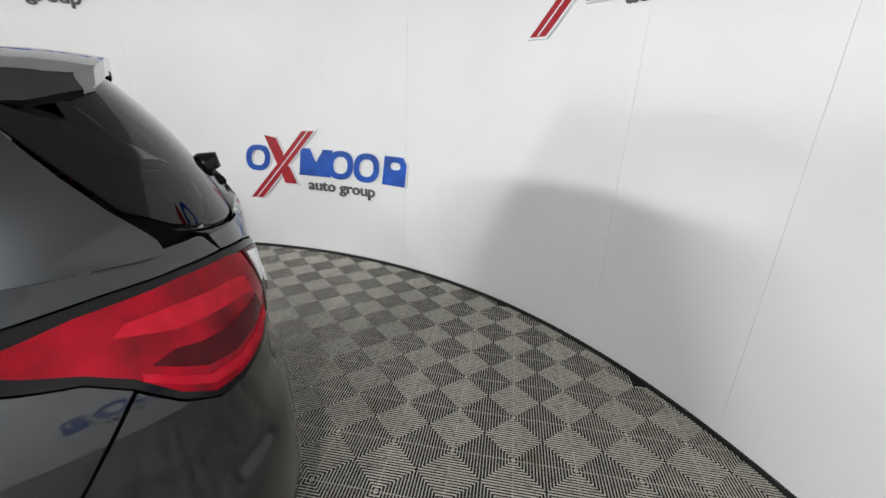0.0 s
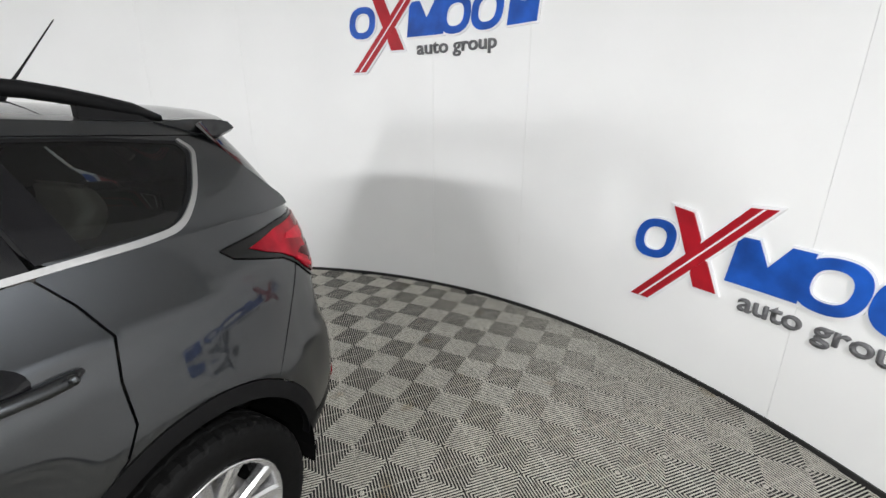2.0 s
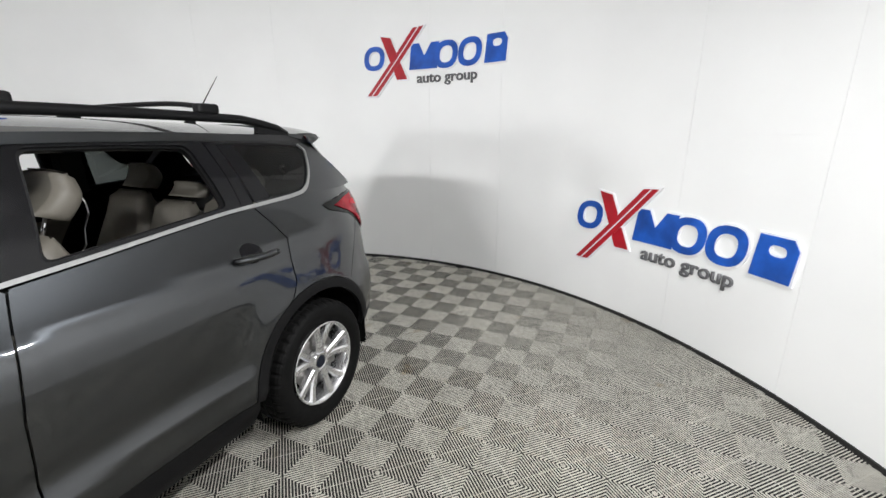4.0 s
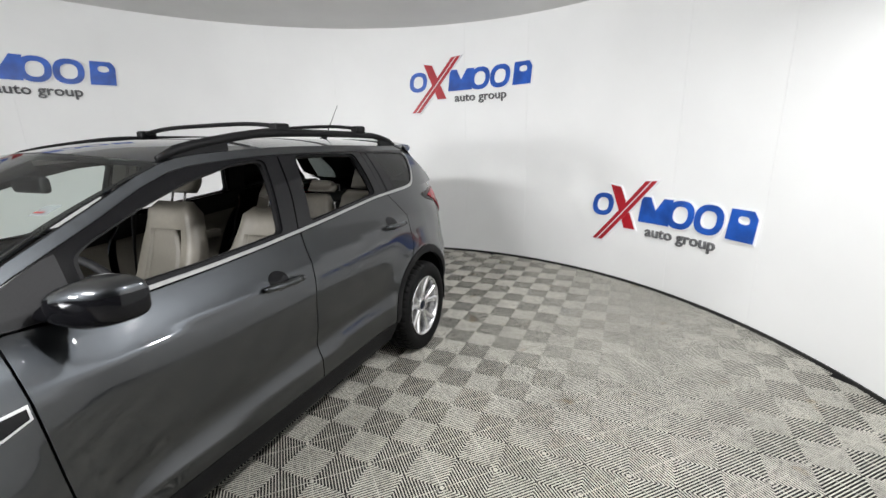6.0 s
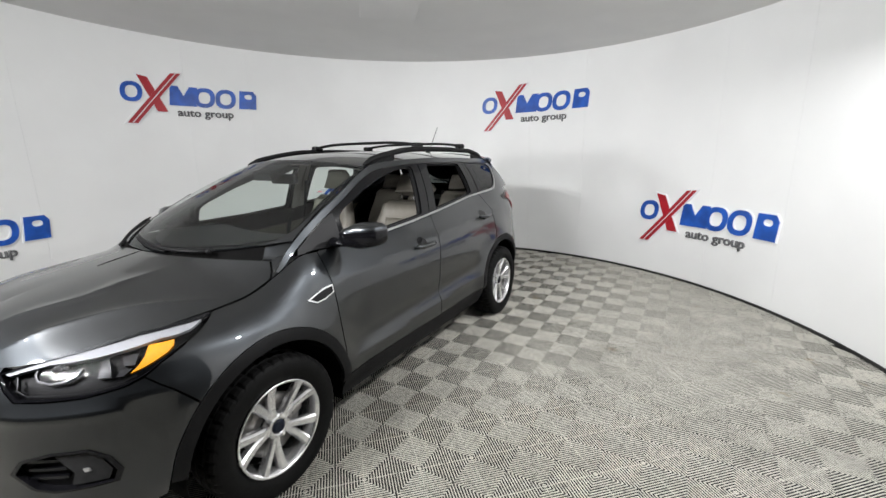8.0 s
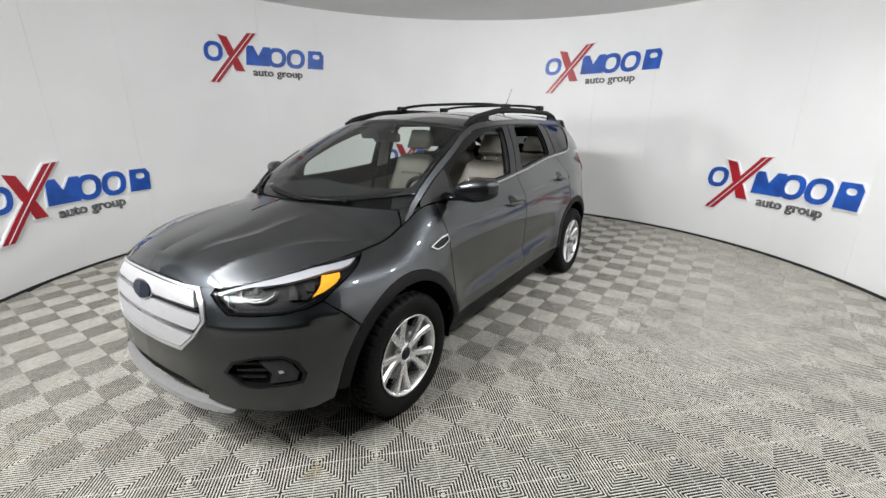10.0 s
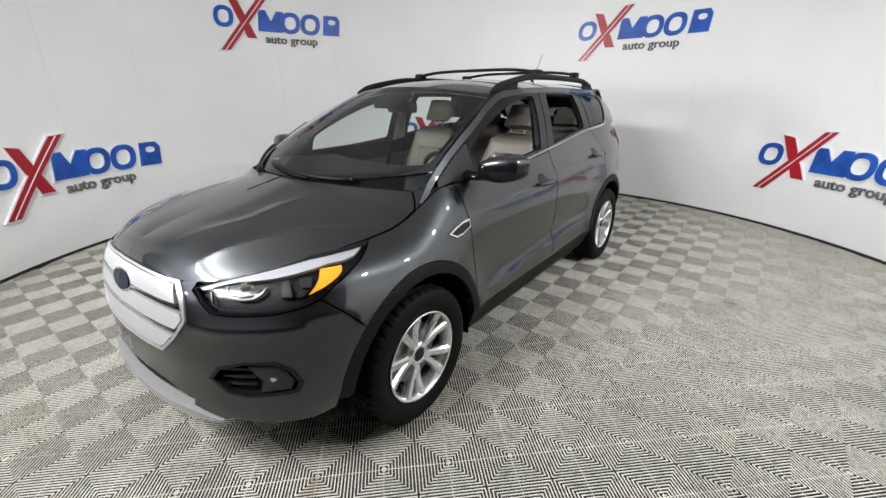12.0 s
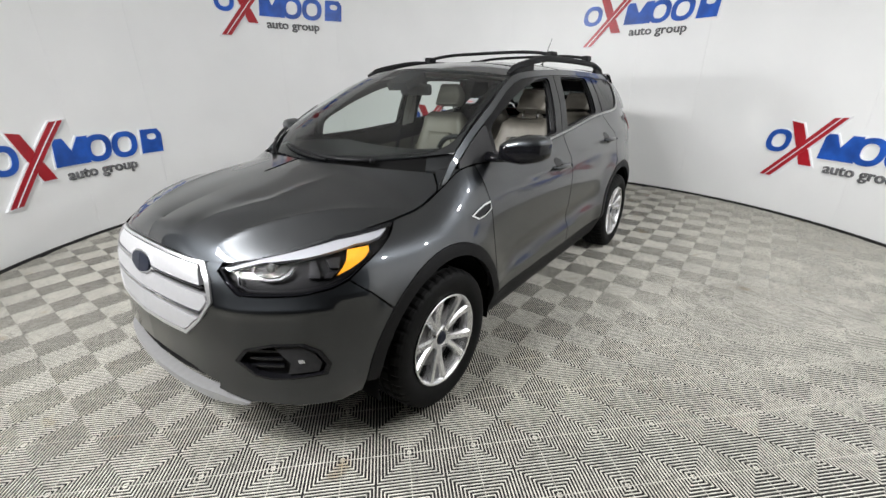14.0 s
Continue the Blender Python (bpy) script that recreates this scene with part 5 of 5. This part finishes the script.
# door mirrors, handles, fender vents
for m in (1, -1):
    bm = bmesh.new()
    bmesh.ops.create_uvsphere(bm, u_segments=32, v_segments=20, radius=1.0)
    for v in bm.verts:
        x, y, z = v.co
        e = lambda a, p: math.copysign(abs(a) ** p, a)
        y2 = e(y, 0.5)
        z2 = e(z, 0.55)
        x2 = e(x, 0.75)
        if x2 < 0:
            x2 *= 0.35
        v.co = Vector((0.745 + 0.095 * x2 - 0.035 * y2, m * (0.972 + 0.118 * y2), 1.180 + (0.074 - 0.024 * max(0, -y2) - 0.012 * max(0, y2)) * z2 + 0.010 * y2))
    for f in bm.faces:
        f.smooth = True
        f.material_index = 1 if f.calc_center_median().z < 1.205 else 0
    mirror = part("door_mirror", bm, M_PAINT, car, "dark grey door mirror with black lower shell")
    mirror.data.materials.append(M_GLOSS)
    bm = bmesh.new()
    loop = rounded([(m * 0.86, 1.135), (m * 1.05, 1.14), (m * 1.055, 1.225), (m * 0.86, 1.238)], 0.03)
    vs = [bm.verts.new((0.705 - 0.035 * (abs(y) - 0.955) / 0.118, y, z)) for y, z in loop]
    bm.faces.new(vs)
    part("mirror_glass", bm, M_CHROME, mirror, "mirror glass")
    part("arm", fillet_tube([(0.80, m * 0.775, 1.135), (0.785, m * 0.83, 1.128), (0.76, m * 0.90, 1.135)], [0.045, 0.035, 0.04], 12, 0.6), M_GLOSS, mirror)
    part("indicator", fillet_tube([(0.838, m * 0.90, 1.178), (0.825, m * 0.97, 1.176), (0.79, m * 1.04, 1.175)], 0.006, 8), M_GLOSS, mirror)
for doors, x0, z0 in ((DOORS[0], 0.02, 0.975), (DOORS[1], -1.02, 1.045)):
    for d, m in zip(doors, (1, -1)):
        y = lambda x, z: float(body(s_of_x(x, z), z)[1])
        pts = [(x0 + dx, m * (y(x0 + dx, z0) + off), z0 + 0.004 * dx / 0.1) for dx, off in ((0.105, 0.006), (0.09, 0.024), (0.05, 0.034), (0.0, 0.038), (-0.06, 0.036), (-0.10, 0.028), (-0.125, 0.006))]
        handle = part("door_handle", fillet_tube(pts, [0.012, 0.016, 0.017, 0.017, 0.018, 0.018, 0.012], 10, 0.9), M_PAINT, d, "dark grey pull handle")
        cup = [(x0 + 0.055 * math.cos(a) + 0.005, z0 + 0.012 + 0.042 * math.sin(a)) for a in np.linspace(0, 2 * math.pi, 20, endpoint=False)]
        # Flat black oval on the skin paints the shade of the handle's hollow.
        part("handle_shade", cut(body, side_loop(cup), 0.02, mirror=m < 0, lift=0.0015, thick=0.004), M_GLOSS, handle, "flat gloss black oval, painted shade behind the handle")
        bm = bmesh.new()
        bmesh.ops.create_uvsphere(bm, u_segments=12, v_segments=8, radius=0.012, matrix=Matrix.Translation((x0 - 0.10, m * (y(x0 - 0.10, z0) + 0.042), z0)))
        part("key_cap", bm, M_PAINT, handle)
vent = [(1.113, 0.902), (1.05, 0.922), (0.995, 0.936), (0.935, 0.940), (0.935, 0.900), (1.0, 0.878), (1.06, 0.874)]
vent_in = [(1.094, 0.900), (1.045, 0.916), (0.992, 0.929), (0.941, 0.932), (0.941, 0.904), (1.0, 0.885), (1.055, 0.881)]
skin("fender_vent", body, side_loop(vent), M_CHROME, 0.02, "chrome fender vent badge", holes=[side_loop(vent_in)], lift=0.008, thick=0.01)
skin("vent_mesh", body, side_loop(vent_in), M_GLOSS, 0.02, "black vent insert", lift=0.003, thick=0)

# ---- the car: wheels ----
def lathe(bm, prof, n, squash=None):
    rows = [[bm.verts.new((r * math.cos(a), y, r * math.sin(a))) for a in np.linspace(0, 2 * math.pi, n, endpoint=False)] for r, y in prof]
    for a, b in zip(rows, rows[1:]):
        for k in range(n):
            f = bm.faces.new((a[k], a[(k + 1) % n], b[(k + 1) % n], b[k]))
            f.smooth = True
    return rows


def tyre_mesh():
    bm = bmesh.new()
    prof = [(0.222, 0.085), (0.232, 0.098), (0.262, 0.112), (0.292, 0.113), (0.315, 0.107), (0.328, 0.098), (0.336, 0.084), (0.339, 0.062), (0.339, 0.060), (0.331, 0.058), (0.331, 0.050), (0.340, 0.048),
            (0.341, 0.010), (0.332, 0.008), (0.332, -0.002), (0.341, -0.004), (0.340, -0.045), (0.331, -0.047), (0.331, -0.055), (0.339, -0.058), (0.336, -0.085), (0.326, -0.10), (0.29, -0.112), (0.24, -0.10)]
    n = 160
    rows = lathe(bm, prof, n)
    for i, (r, y) in enumerate(prof):       # shoulder sipes and tread cuts
        if abs(y) > 0.058 and r > 0.325:
            for k in range(n):
                if k % 4 == 0:
                    rows[i][k].co *= 0.978 if r > 0.334 else 0.986
                    rows[i][k].co.y = y
        elif 0.008 < abs(y) < 0.05 and r > 0.338:
            for k in range(n):
                if k % 5 == 0:
                    rows[i][k].co.x *= 0.982
                    rows[i][k].co.z *= 0.982
    for f in bm.faces:
        c = f.calc_center_median()
        if math.hypot(c.x, c.z) > 0.318:
            f.smooth = False
    return bm


def wheel(x, m, turn):
    """m: 1 on the driver's side, -1 on the other."""
    at = pose(x, 0, HUB_Z) @ Matrix.Translation((0, m * 0.807, 0)) @ (Matrix.Identity(4) if m > 0 else pose(0, 0, 0, 0, 0, 180)) @ pose(0, 0, 0, 0, turn, 0) @ Matrix.Scale(1.024, 4)
    t = part("wheel", tyre_mesh(), M_TYRE, car, "black tyre on a silver ten-spoke alloy wheel", at)
    bm = bmesh.new()
    lathe(bm, [(0.223, 0.095), (0.226, 0.102), (0.220, 0.104), (0.212, 0.098), (0.205, 0.08), (0.200, 0.03), (0.195, -0.08), (0.215, -0.10)], 64)
    part("rim", bm, M_ALLOY, t, "silver alloy rim")
    me = None
    for g in range(5):
        for side in (-1, 1):
            a0 = radians(72 * g + side * 7.0 + 90)
            a1 = radians(72 * g + side * 15.0 + 90)
            if True:
                bm = bmesh.new()
                rows = []
                for k in range(7):
                    q = k / 6
                    r = 0.045 + (0.212 - 0.045) * q
                    a = a0 + (a1 - a0) * q
                    w = 0.0185 + 0.0065 * q ** 2
                    yc = 0.068 + 0.026 * q - 0.02 * q * (1 - q)
                    c, s = math.cos(a), math.sin(a)
                    ring = []
                    for du, dy in ((-w, -0.03), (-w * 0.95, -0.006), (-w * 0.55, 0.004), (w * 0.55, 0.004), (w * 0.95, -0.006), (w, -0.03)):
                        ring.append(bm.verts.new((r * c - du * s, yc + dy, r * s + du * c)))
                    rows.append(ring)
                for p, q in zip(rows, rows[1:]):
                    for k in range(6):
                        bm.faces.new((p[k], p[(k + 1) % 6], q[(k + 1) % 6], q[k]))
                bm.faces.new(rows[0])
                bm.faces.new(rows[-1])
            part("spoke", bm, M_ALLOY, t, "silver spoke")
    bm = bmesh.new()
    rows = lathe(bm, [(0.062, 0.03), (0.060, 0.066), (0.052, 0.074), (0.036, 0.076), (0.034, 0.070)], 32)
    part("hub", bm, M_ALLOY, t, "silver hub")
    bm = bmesh.new()
    rows = lathe(bm, [(0.033, 0.068), (0.032, 0.077), (0.022, 0.081)], 24)
    bm.faces.new(rows[-1])
    part("centre_cap", bm, M_BADGE, t, "dark oval-marked centre cap")
    for g in range(5):
        a = radians(72 * g + 54)
        bm = bmesh.new()
        bmesh.ops.create_cone(bm, cap_ends=True, segments=6, radius1=0.011, radius2=0.009, depth=0.02, matrix=Matrix.Translation((0.052 * math.cos(a), 0.068, 0.052 * math.sin(a))) @ pose(0, 0, 0, -90, 0, 0))
        part("wheel_nut", bm, M_CHROME, t)
    bm = bmesh.new()
    rows = lathe(bm, [(0.15, 0.02), (0.15, 0.032), (0.07, 0.034), (0.07, 0.02)], 40)
    part("brake_disc", bm, M_DISC, t, "grey steel brake disc")
    part("caliper", box(bmesh.new(), -0.16, -0.10, 0.0, 0.045, -0.06, 0.06, 0.012), M_DISC, t)
    bm = bmesh.new()
    rows = lathe(bm, [(0.198, -0.02), (0.02, -0.02)], 32)
    part("backing", bm, M_DARK, t)
    return t


for x in (HUB_X, -HUB_X):
    for m in (1, -1):
        wheel(x, m, 20 if x > 0 else -9)
        bm = bmesh.new()
        prof = arc(x, HUB_Z, 0.428, -12, 192, 22)
        a = [bm.verts.new((px, m * 0.885, pz)) for px, pz in prof]
        b = [bm.verts.new((px, m * 0.50, pz)) for px, pz in prof]
        for k in range(len(prof) - 1):
            bm.faces.new((a[k], a[k + 1], b[k + 1], b[k]))
        bm.faces.new(b)
        part("wheel_liner", bm, M_DARK, car, "black wheel arch liner")
part("underbody", box(bmesh.new(), -2.0, 1.98, -0.50, 0.50, 0.26, 0.42, 0.05), M_DARK, car, "black underbody")
part("floor_pan", box(bmesh.new(), -0.88, 0.88, -0.80, 0.80, 0.24, 0.40, 0.02), M_DARK, car, "black floor pan")
part("engine_block", box(bmesh.new(), 0.95, 1.98, -0.45, 0.45, 0.40, 0.84, 0.05), M_DARK, car, "black engine bay shell")
part("boot_floor", box(bmesh.new(), -2.0, -0.95, -0.56, 0.56, 0.42, 0.80, 0.02), M_CABIN, car, "black boot floor")

# ---- the car: cabin ----
def offset(f, d):
    def g(a, b):
        p = f(a, b)
        p = p.copy()
        p[..., 1] -= d
        return p
    return g


for doors, loop, x0, x1 in ((DOORS[0], door_f, 0.86, -0.15), (DOORS[1], door_r, -0.20, -1.12)):
    for d, m in zip(doors, SIDES):
        up = [(x, float(TOP_Z(x)) + 0.012) for x in np.linspace(x0, x1, 10)]
        mid = [(x, float(TOP_Z(x)) - 0.13) for x in np.linspace(x1, x0, 10)]
        part("upper_trim", cut(offset(body, 0.075), side_loop(up + mid), 0.04, thick=0, mirror=m), M_CABIN, d, "black soft upper door trim")
        lo = [(x, float(TOP_Z(x)) - 0.13) for x in np.linspace(x0, x1, 10)] + [(max(x1, -0.88), 0.55), (max(x1, -0.86), 0.40), (x0, 0.40)]
        part("lower_trim", cut(offset(body, 0.085), side_loop(lo), 0.04, thick=0, mirror=m), M_BEIGE, d, "beige lower door trim")
        sg = -1 if m else 1
        xm = (x0 + x1) / 2
        part("armrest", box(bmesh.new(), xm - 0.28, xm + 0.25, *sorted((sg * 0.70, sg * 0.80)), 0.88, 0.95, 0.025, 3), M_BEIGE, d)
        part("sill_rubber", cut(offset(body, 0.04), side_loop([(x, float(TOP_Z(x)) + 0.008) for x in np.linspace(x0, x1, 10)] + [(x, float(TOP_Z(x)) - 0.03) for x in np.linspace(x1, x0, 10)]), 0.04, thick=0, mirror=m), M_TRIM, d)
part("headliner", cut(lambda x, v: roof(x, v) - np.array([0, 0, 0.045]), [(0.28, 0.06), (0.40, 1.0), (-1.78, 1.0), (-1.72, 0.06)], 0.10, both=True, thick=0), M_LINER, car, "light grey headliner")
for m in SIDES:
    sg = -1 if m else 1
    part("inner_pillar", cut(offset(cabin, 0.05), [zb(-0.17, 0.0), (-0.20, 1.55), (-0.33, 1.55), (-0.32, 1.15)], 0.05, thick=0, mirror=m), M_LINER, car, "light grey inner pillar trim")
    part("inner_rear_pillar", cut(offset(cabin, 0.05), [zb(-1.05, 0.0), (-1.0, 1.53), (-1.14, 1.53), zb(-1.2, 0.0)], 0.05, thick=0, mirror=m), M_CABIN, car, "dark inner pillar trim")
    part("inner_front_pillar", cut(offset(cabin, 0.035), edge_run(0.98, 0.28, -0.005, 10) + edge_run(0.28, 0.98, -0.06, 10), 0.04, thick=0, mirror=m), M_CABIN, car, "dark inner pillar trim")
    belt_pts = [(-0.27, sg * 0.60, 1.40), (-0.27, sg * 0.64, 1.20), (-0.25, sg * 0.68, 0.95), (-0.22, sg * 0.70, 0.60)]
    part("seat_belt", fillet_tube(belt_pts, 0.022, 8, 0.15), M_CABIN, car, "black seat belt")


def cushion(points, half, depth, radius, taper=1.0, name="cushion", bulge=0.02):
    """A padded slab along a side profile of (x, z, thickness): rounded, with raised bolsters."""
    bm = bmesh.new()
    rows = []
    n = 15
    for x, z, nx, nz, th, w in points:
        ring = []
        for k in range(n):
            u = -1 + 2 * k / (n - 1)
            y = u * half * w
            bol = bulge * (abs(u) ** 3) - 0.035 * max(0, abs(u) - 0.86) / 0.14
            ring.append((x + nx * (th + bol), y, z + nz * (th + bol)))
        for k in range(n - 1, -1, -1):
            u = -1 + 2 * k / (n - 1)
            y = u * half * w * 0.985
            ring.append((x - nx * (th - 0.035 * max(0, abs(u) - 0.8) / 0.2), y, z - nz * (th - 0.035 * max(0, abs(u) - 0.8) / 0.2)))
        rows.append([bm.verts.new(v) for v in ring])
    c = 2 * n
    for a, b in zip(rows, rows[1:]):
        for k in range(c):
            f = bm.faces.new((a[k], a[(k + 1) % c], b[(k + 1) % c], b[k]))
            f.smooth = True
    bm.faces.new(rows[0])
    bm.faces.new(rows[-1])
    return bm


def back_profile(x, z, lean, height, th):
    out = []
    for k in range(11):
        q = k / 10
        a = radians(lean)
        e = math.sqrt(max(0.04, 1 - max(0, (q - 0.88) / 0.12) ** 2))
        w = (0.90 + 0.10 * math.sin(math.pi * min(1, q * 1.3))) * (1 - 0.16 * max(0, q - 0.55) / 0.45) * (0.78 + 0.22 * e)
        out.append((x - math.sin(a) * height * q - 0.03 * math.sin(math.pi * q), z + math.cos(a) * height * q, math.cos(a), math.sin(a), th * (1 - 0.25 * q) * e, w))
    return out


def base_profile(x0, x1, z, th):
    out = []
    for k in range(9):
        q = k / 8
        e = math.sqrt(max(0.05, 1 - max(0, (q - 0.85) / 0.15) ** 2))
        out.append((x0 + (x1 - x0) * q, z + 0.05 * q - (1 - e) * 0.02, -0.06, 1.0, th * e, 0.97))
    return out


def front_seat(y, lean=17):
    seat = part("front_seat", cushion(back_profile(-0.22, 0.66, lean, 0.62, 0.075), 0.262, 0.1, 0.02, bulge=0.035), M_SEAT, car, "beige leather front seat", pose(0, y, 0))
    part("cushion", cushion(base_profile(-0.20, 0.33, 0.60, 0.075), 0.255, 0.1, 0.02, bulge=0.03), M_SEAT, seat)
    part("centre_panel", cushion([(x + 0.062 * nx, z + 0.062 * nz, nx, nz, 0.012, w * 0.62) for x, z, nx, nz, th, w in back_profile(-0.22, 0.68, lean, 0.46, 0.06)][1:10], 0.24, 0.1, 0.01, bulge=0.0), M_BEIGE, seat, "stitched centre panel")
    top_x, top_z = -0.235 - 0.65 * math.sin(radians(lean)), 0.69 + 0.65 * math.cos(radians(lean))
    head = back_profile(top_x, top_z, lean - 4, 0.175, 0.055)
    part("headrest", cushion(head, 0.135, 0.1, 0.02, bulge=0.004), M_SEAT, seat, "beige headrest")
    for dy in (-0.06, 0.06):
        part("headrest_post", fillet_tube([(top_x + 0.035, dy, top_z - 0.09), (top_x - 0.005, dy, top_z + 0.03)], 0.007, 8), M_CHROME, seat, "steel headrest post")
    part("seat_base", box(bmesh.new(), -0.24, 0.28, -0.24, 0.24, 0.40, 0.56, 0.03), M_CABIN, seat, "black seat base")
    return seat


front_seat(0.38, 25)
front_seat(-0.38)
bench = part("rear_bench", cushion(base_profile(-1.08, -0.55, 0.66, 0.08), 0.66, 0.1, 0.02, bulge=0.01), M_SEAT, car, "beige leather rear bench")
for y, half in ((0.43, 0.215), (0.0, 0.19), (-0.43, 0.215)):
    part("backrest", cushion(back_profile(-1.09, 0.68, 22, 0.60 if y else 0.56, 0.07), half, 0.1, 0.02, bulge=0.02), M_SEAT, bench, at=pose(0, y, 0))
    part("headrest", cushion(back_profile(-1.345, 1.25 if y else 1.215, 12, 0.15 if y else 0.09, 0.05), 0.13, 0.1, 0.02, bulge=0.0), M_SEAT, bench, "beige headrest", pose(0, y, 0))
part("rear_belt", fillet_tube([(-1.36, 0.23, 1.24), (-1.27, 0.22, 1.05), (-1.14, 0.20, 0.78)], 0.022, 8, 0.2), M_CABIN, bench, "black seat belt")
part("parcel_shelf", box(bmesh.new(), -2.02, -1.42, -0.55, 0.55, 1.12, 1.135, 0.005), M_CABIN, car, "black parcel shelf")


def dash(u, v):
    """Top of the dashboard from the windscreen's foot (v 0) to its rear edge (v 1), and down its face."""
    u, v = np.asarray(u, float), np.asarray(v, float)
    x = 1.24 - 0.30 * np.abs(u) ** 2 - 0.62 * np.minimum(v, 1.0) * (1 - 0.25 * np.abs(u) ** 2)
    z = 1.115 - 0.02 * v ** 2 + 0.022 * np.exp(-((u - 0.52) / 0.28) ** 2) * ease(0.4, 0.85, v) - 0.42 * np.maximum(0, v - 1.0)
    return np.stack([x, 0.74 * u, z], -1)


part("dashboard", cut(dash, [(-1, 0), (1, 0), (1, 2.0), (-1, 2.0)], 0.06, thick=0), M_CABIN, car, "black soft dashboard")
part("console", box(bmesh.new(), -0.30, 0.62, -0.12, 0.12, 0.40, 0.82, 0.04, 3), M_CABIN, car, "black centre console")
bm = bmesh.new()
tor = Matrix.Translation((0.46, 0.38, 1.02)) @ pose(0, 0, 0, 0, -66, 0)
ring_n, tube_n = 40, 10
rows = [[bm.verts.new(tor @ Vector(((0.18 + 0.016 * math.cos(b)) * math.cos(a), (0.18 + 0.016 * math.cos(b)) * math.sin(a), 0.016 * math.sin(b)))) for b in np.linspace(0, 2 * math.pi, tube_n, endpoint=False)] for a in np.linspace(0, 2 * math.pi, ring_n, endpoint=False)]
for i in range(ring_n):
    for k in range(tube_n):
        f = bm.faces.new((rows[i][k], rows[(i + 1) % ring_n][k], rows[(i + 1) % ring_n][(k + 1) % tube_n], rows[i][(k + 1) % tube_n]))
        f.smooth = True
steer = part("steering_wheel", bm, M_CABIN, car, "black leather steering wheel")
bm = bmesh.new()
box(bm, -0.06, 0.06, -0.09, 0.09, -0.02, 0.03, 0.02)
box(bm, -0.02, 0.02, -0.17, 0.17, -0.008, 0.008, 0.004)
box(bm, -0.17, 0.0, -0.015, 0.015, -0.008, 0.008, 0.004)
for v in bm.verts:
    v.co = tor @ v.co
part("hub", bm, M_CABIN, steer)
part("column", fillet_tube([(0.48, 0.38, 1.01), (0.70, 0.38, 0.93)], 0.05, 12), M_CABIN, steer)
bm = bmesh.new()
box(bm, 0.44, 0.475, -0.13, 0.13, 1.42, 1.49, 0.018, 3)
part("rear_view_mirror", bm, M_CABIN, car, "black rear-view mirror")
sticker = part("price_sticker", cut(windscreen, [(0.855, 0.548), (0.915, 0.548), (0.915, 0.618), (0.855, 0.618)], 0.03, thick=0, lift=-0.008), M_GUIDE, car, "small white windscreen sticker with a red bar")
part("sticker_bar", cut(windscreen, [(0.862, 0.563), (0.895, 0.563), (0.895, 0.573), (0.862, 0.573)], 0.03, thick=0, lift=-0.006), M_SIGN_RED, sticker, "red bar")
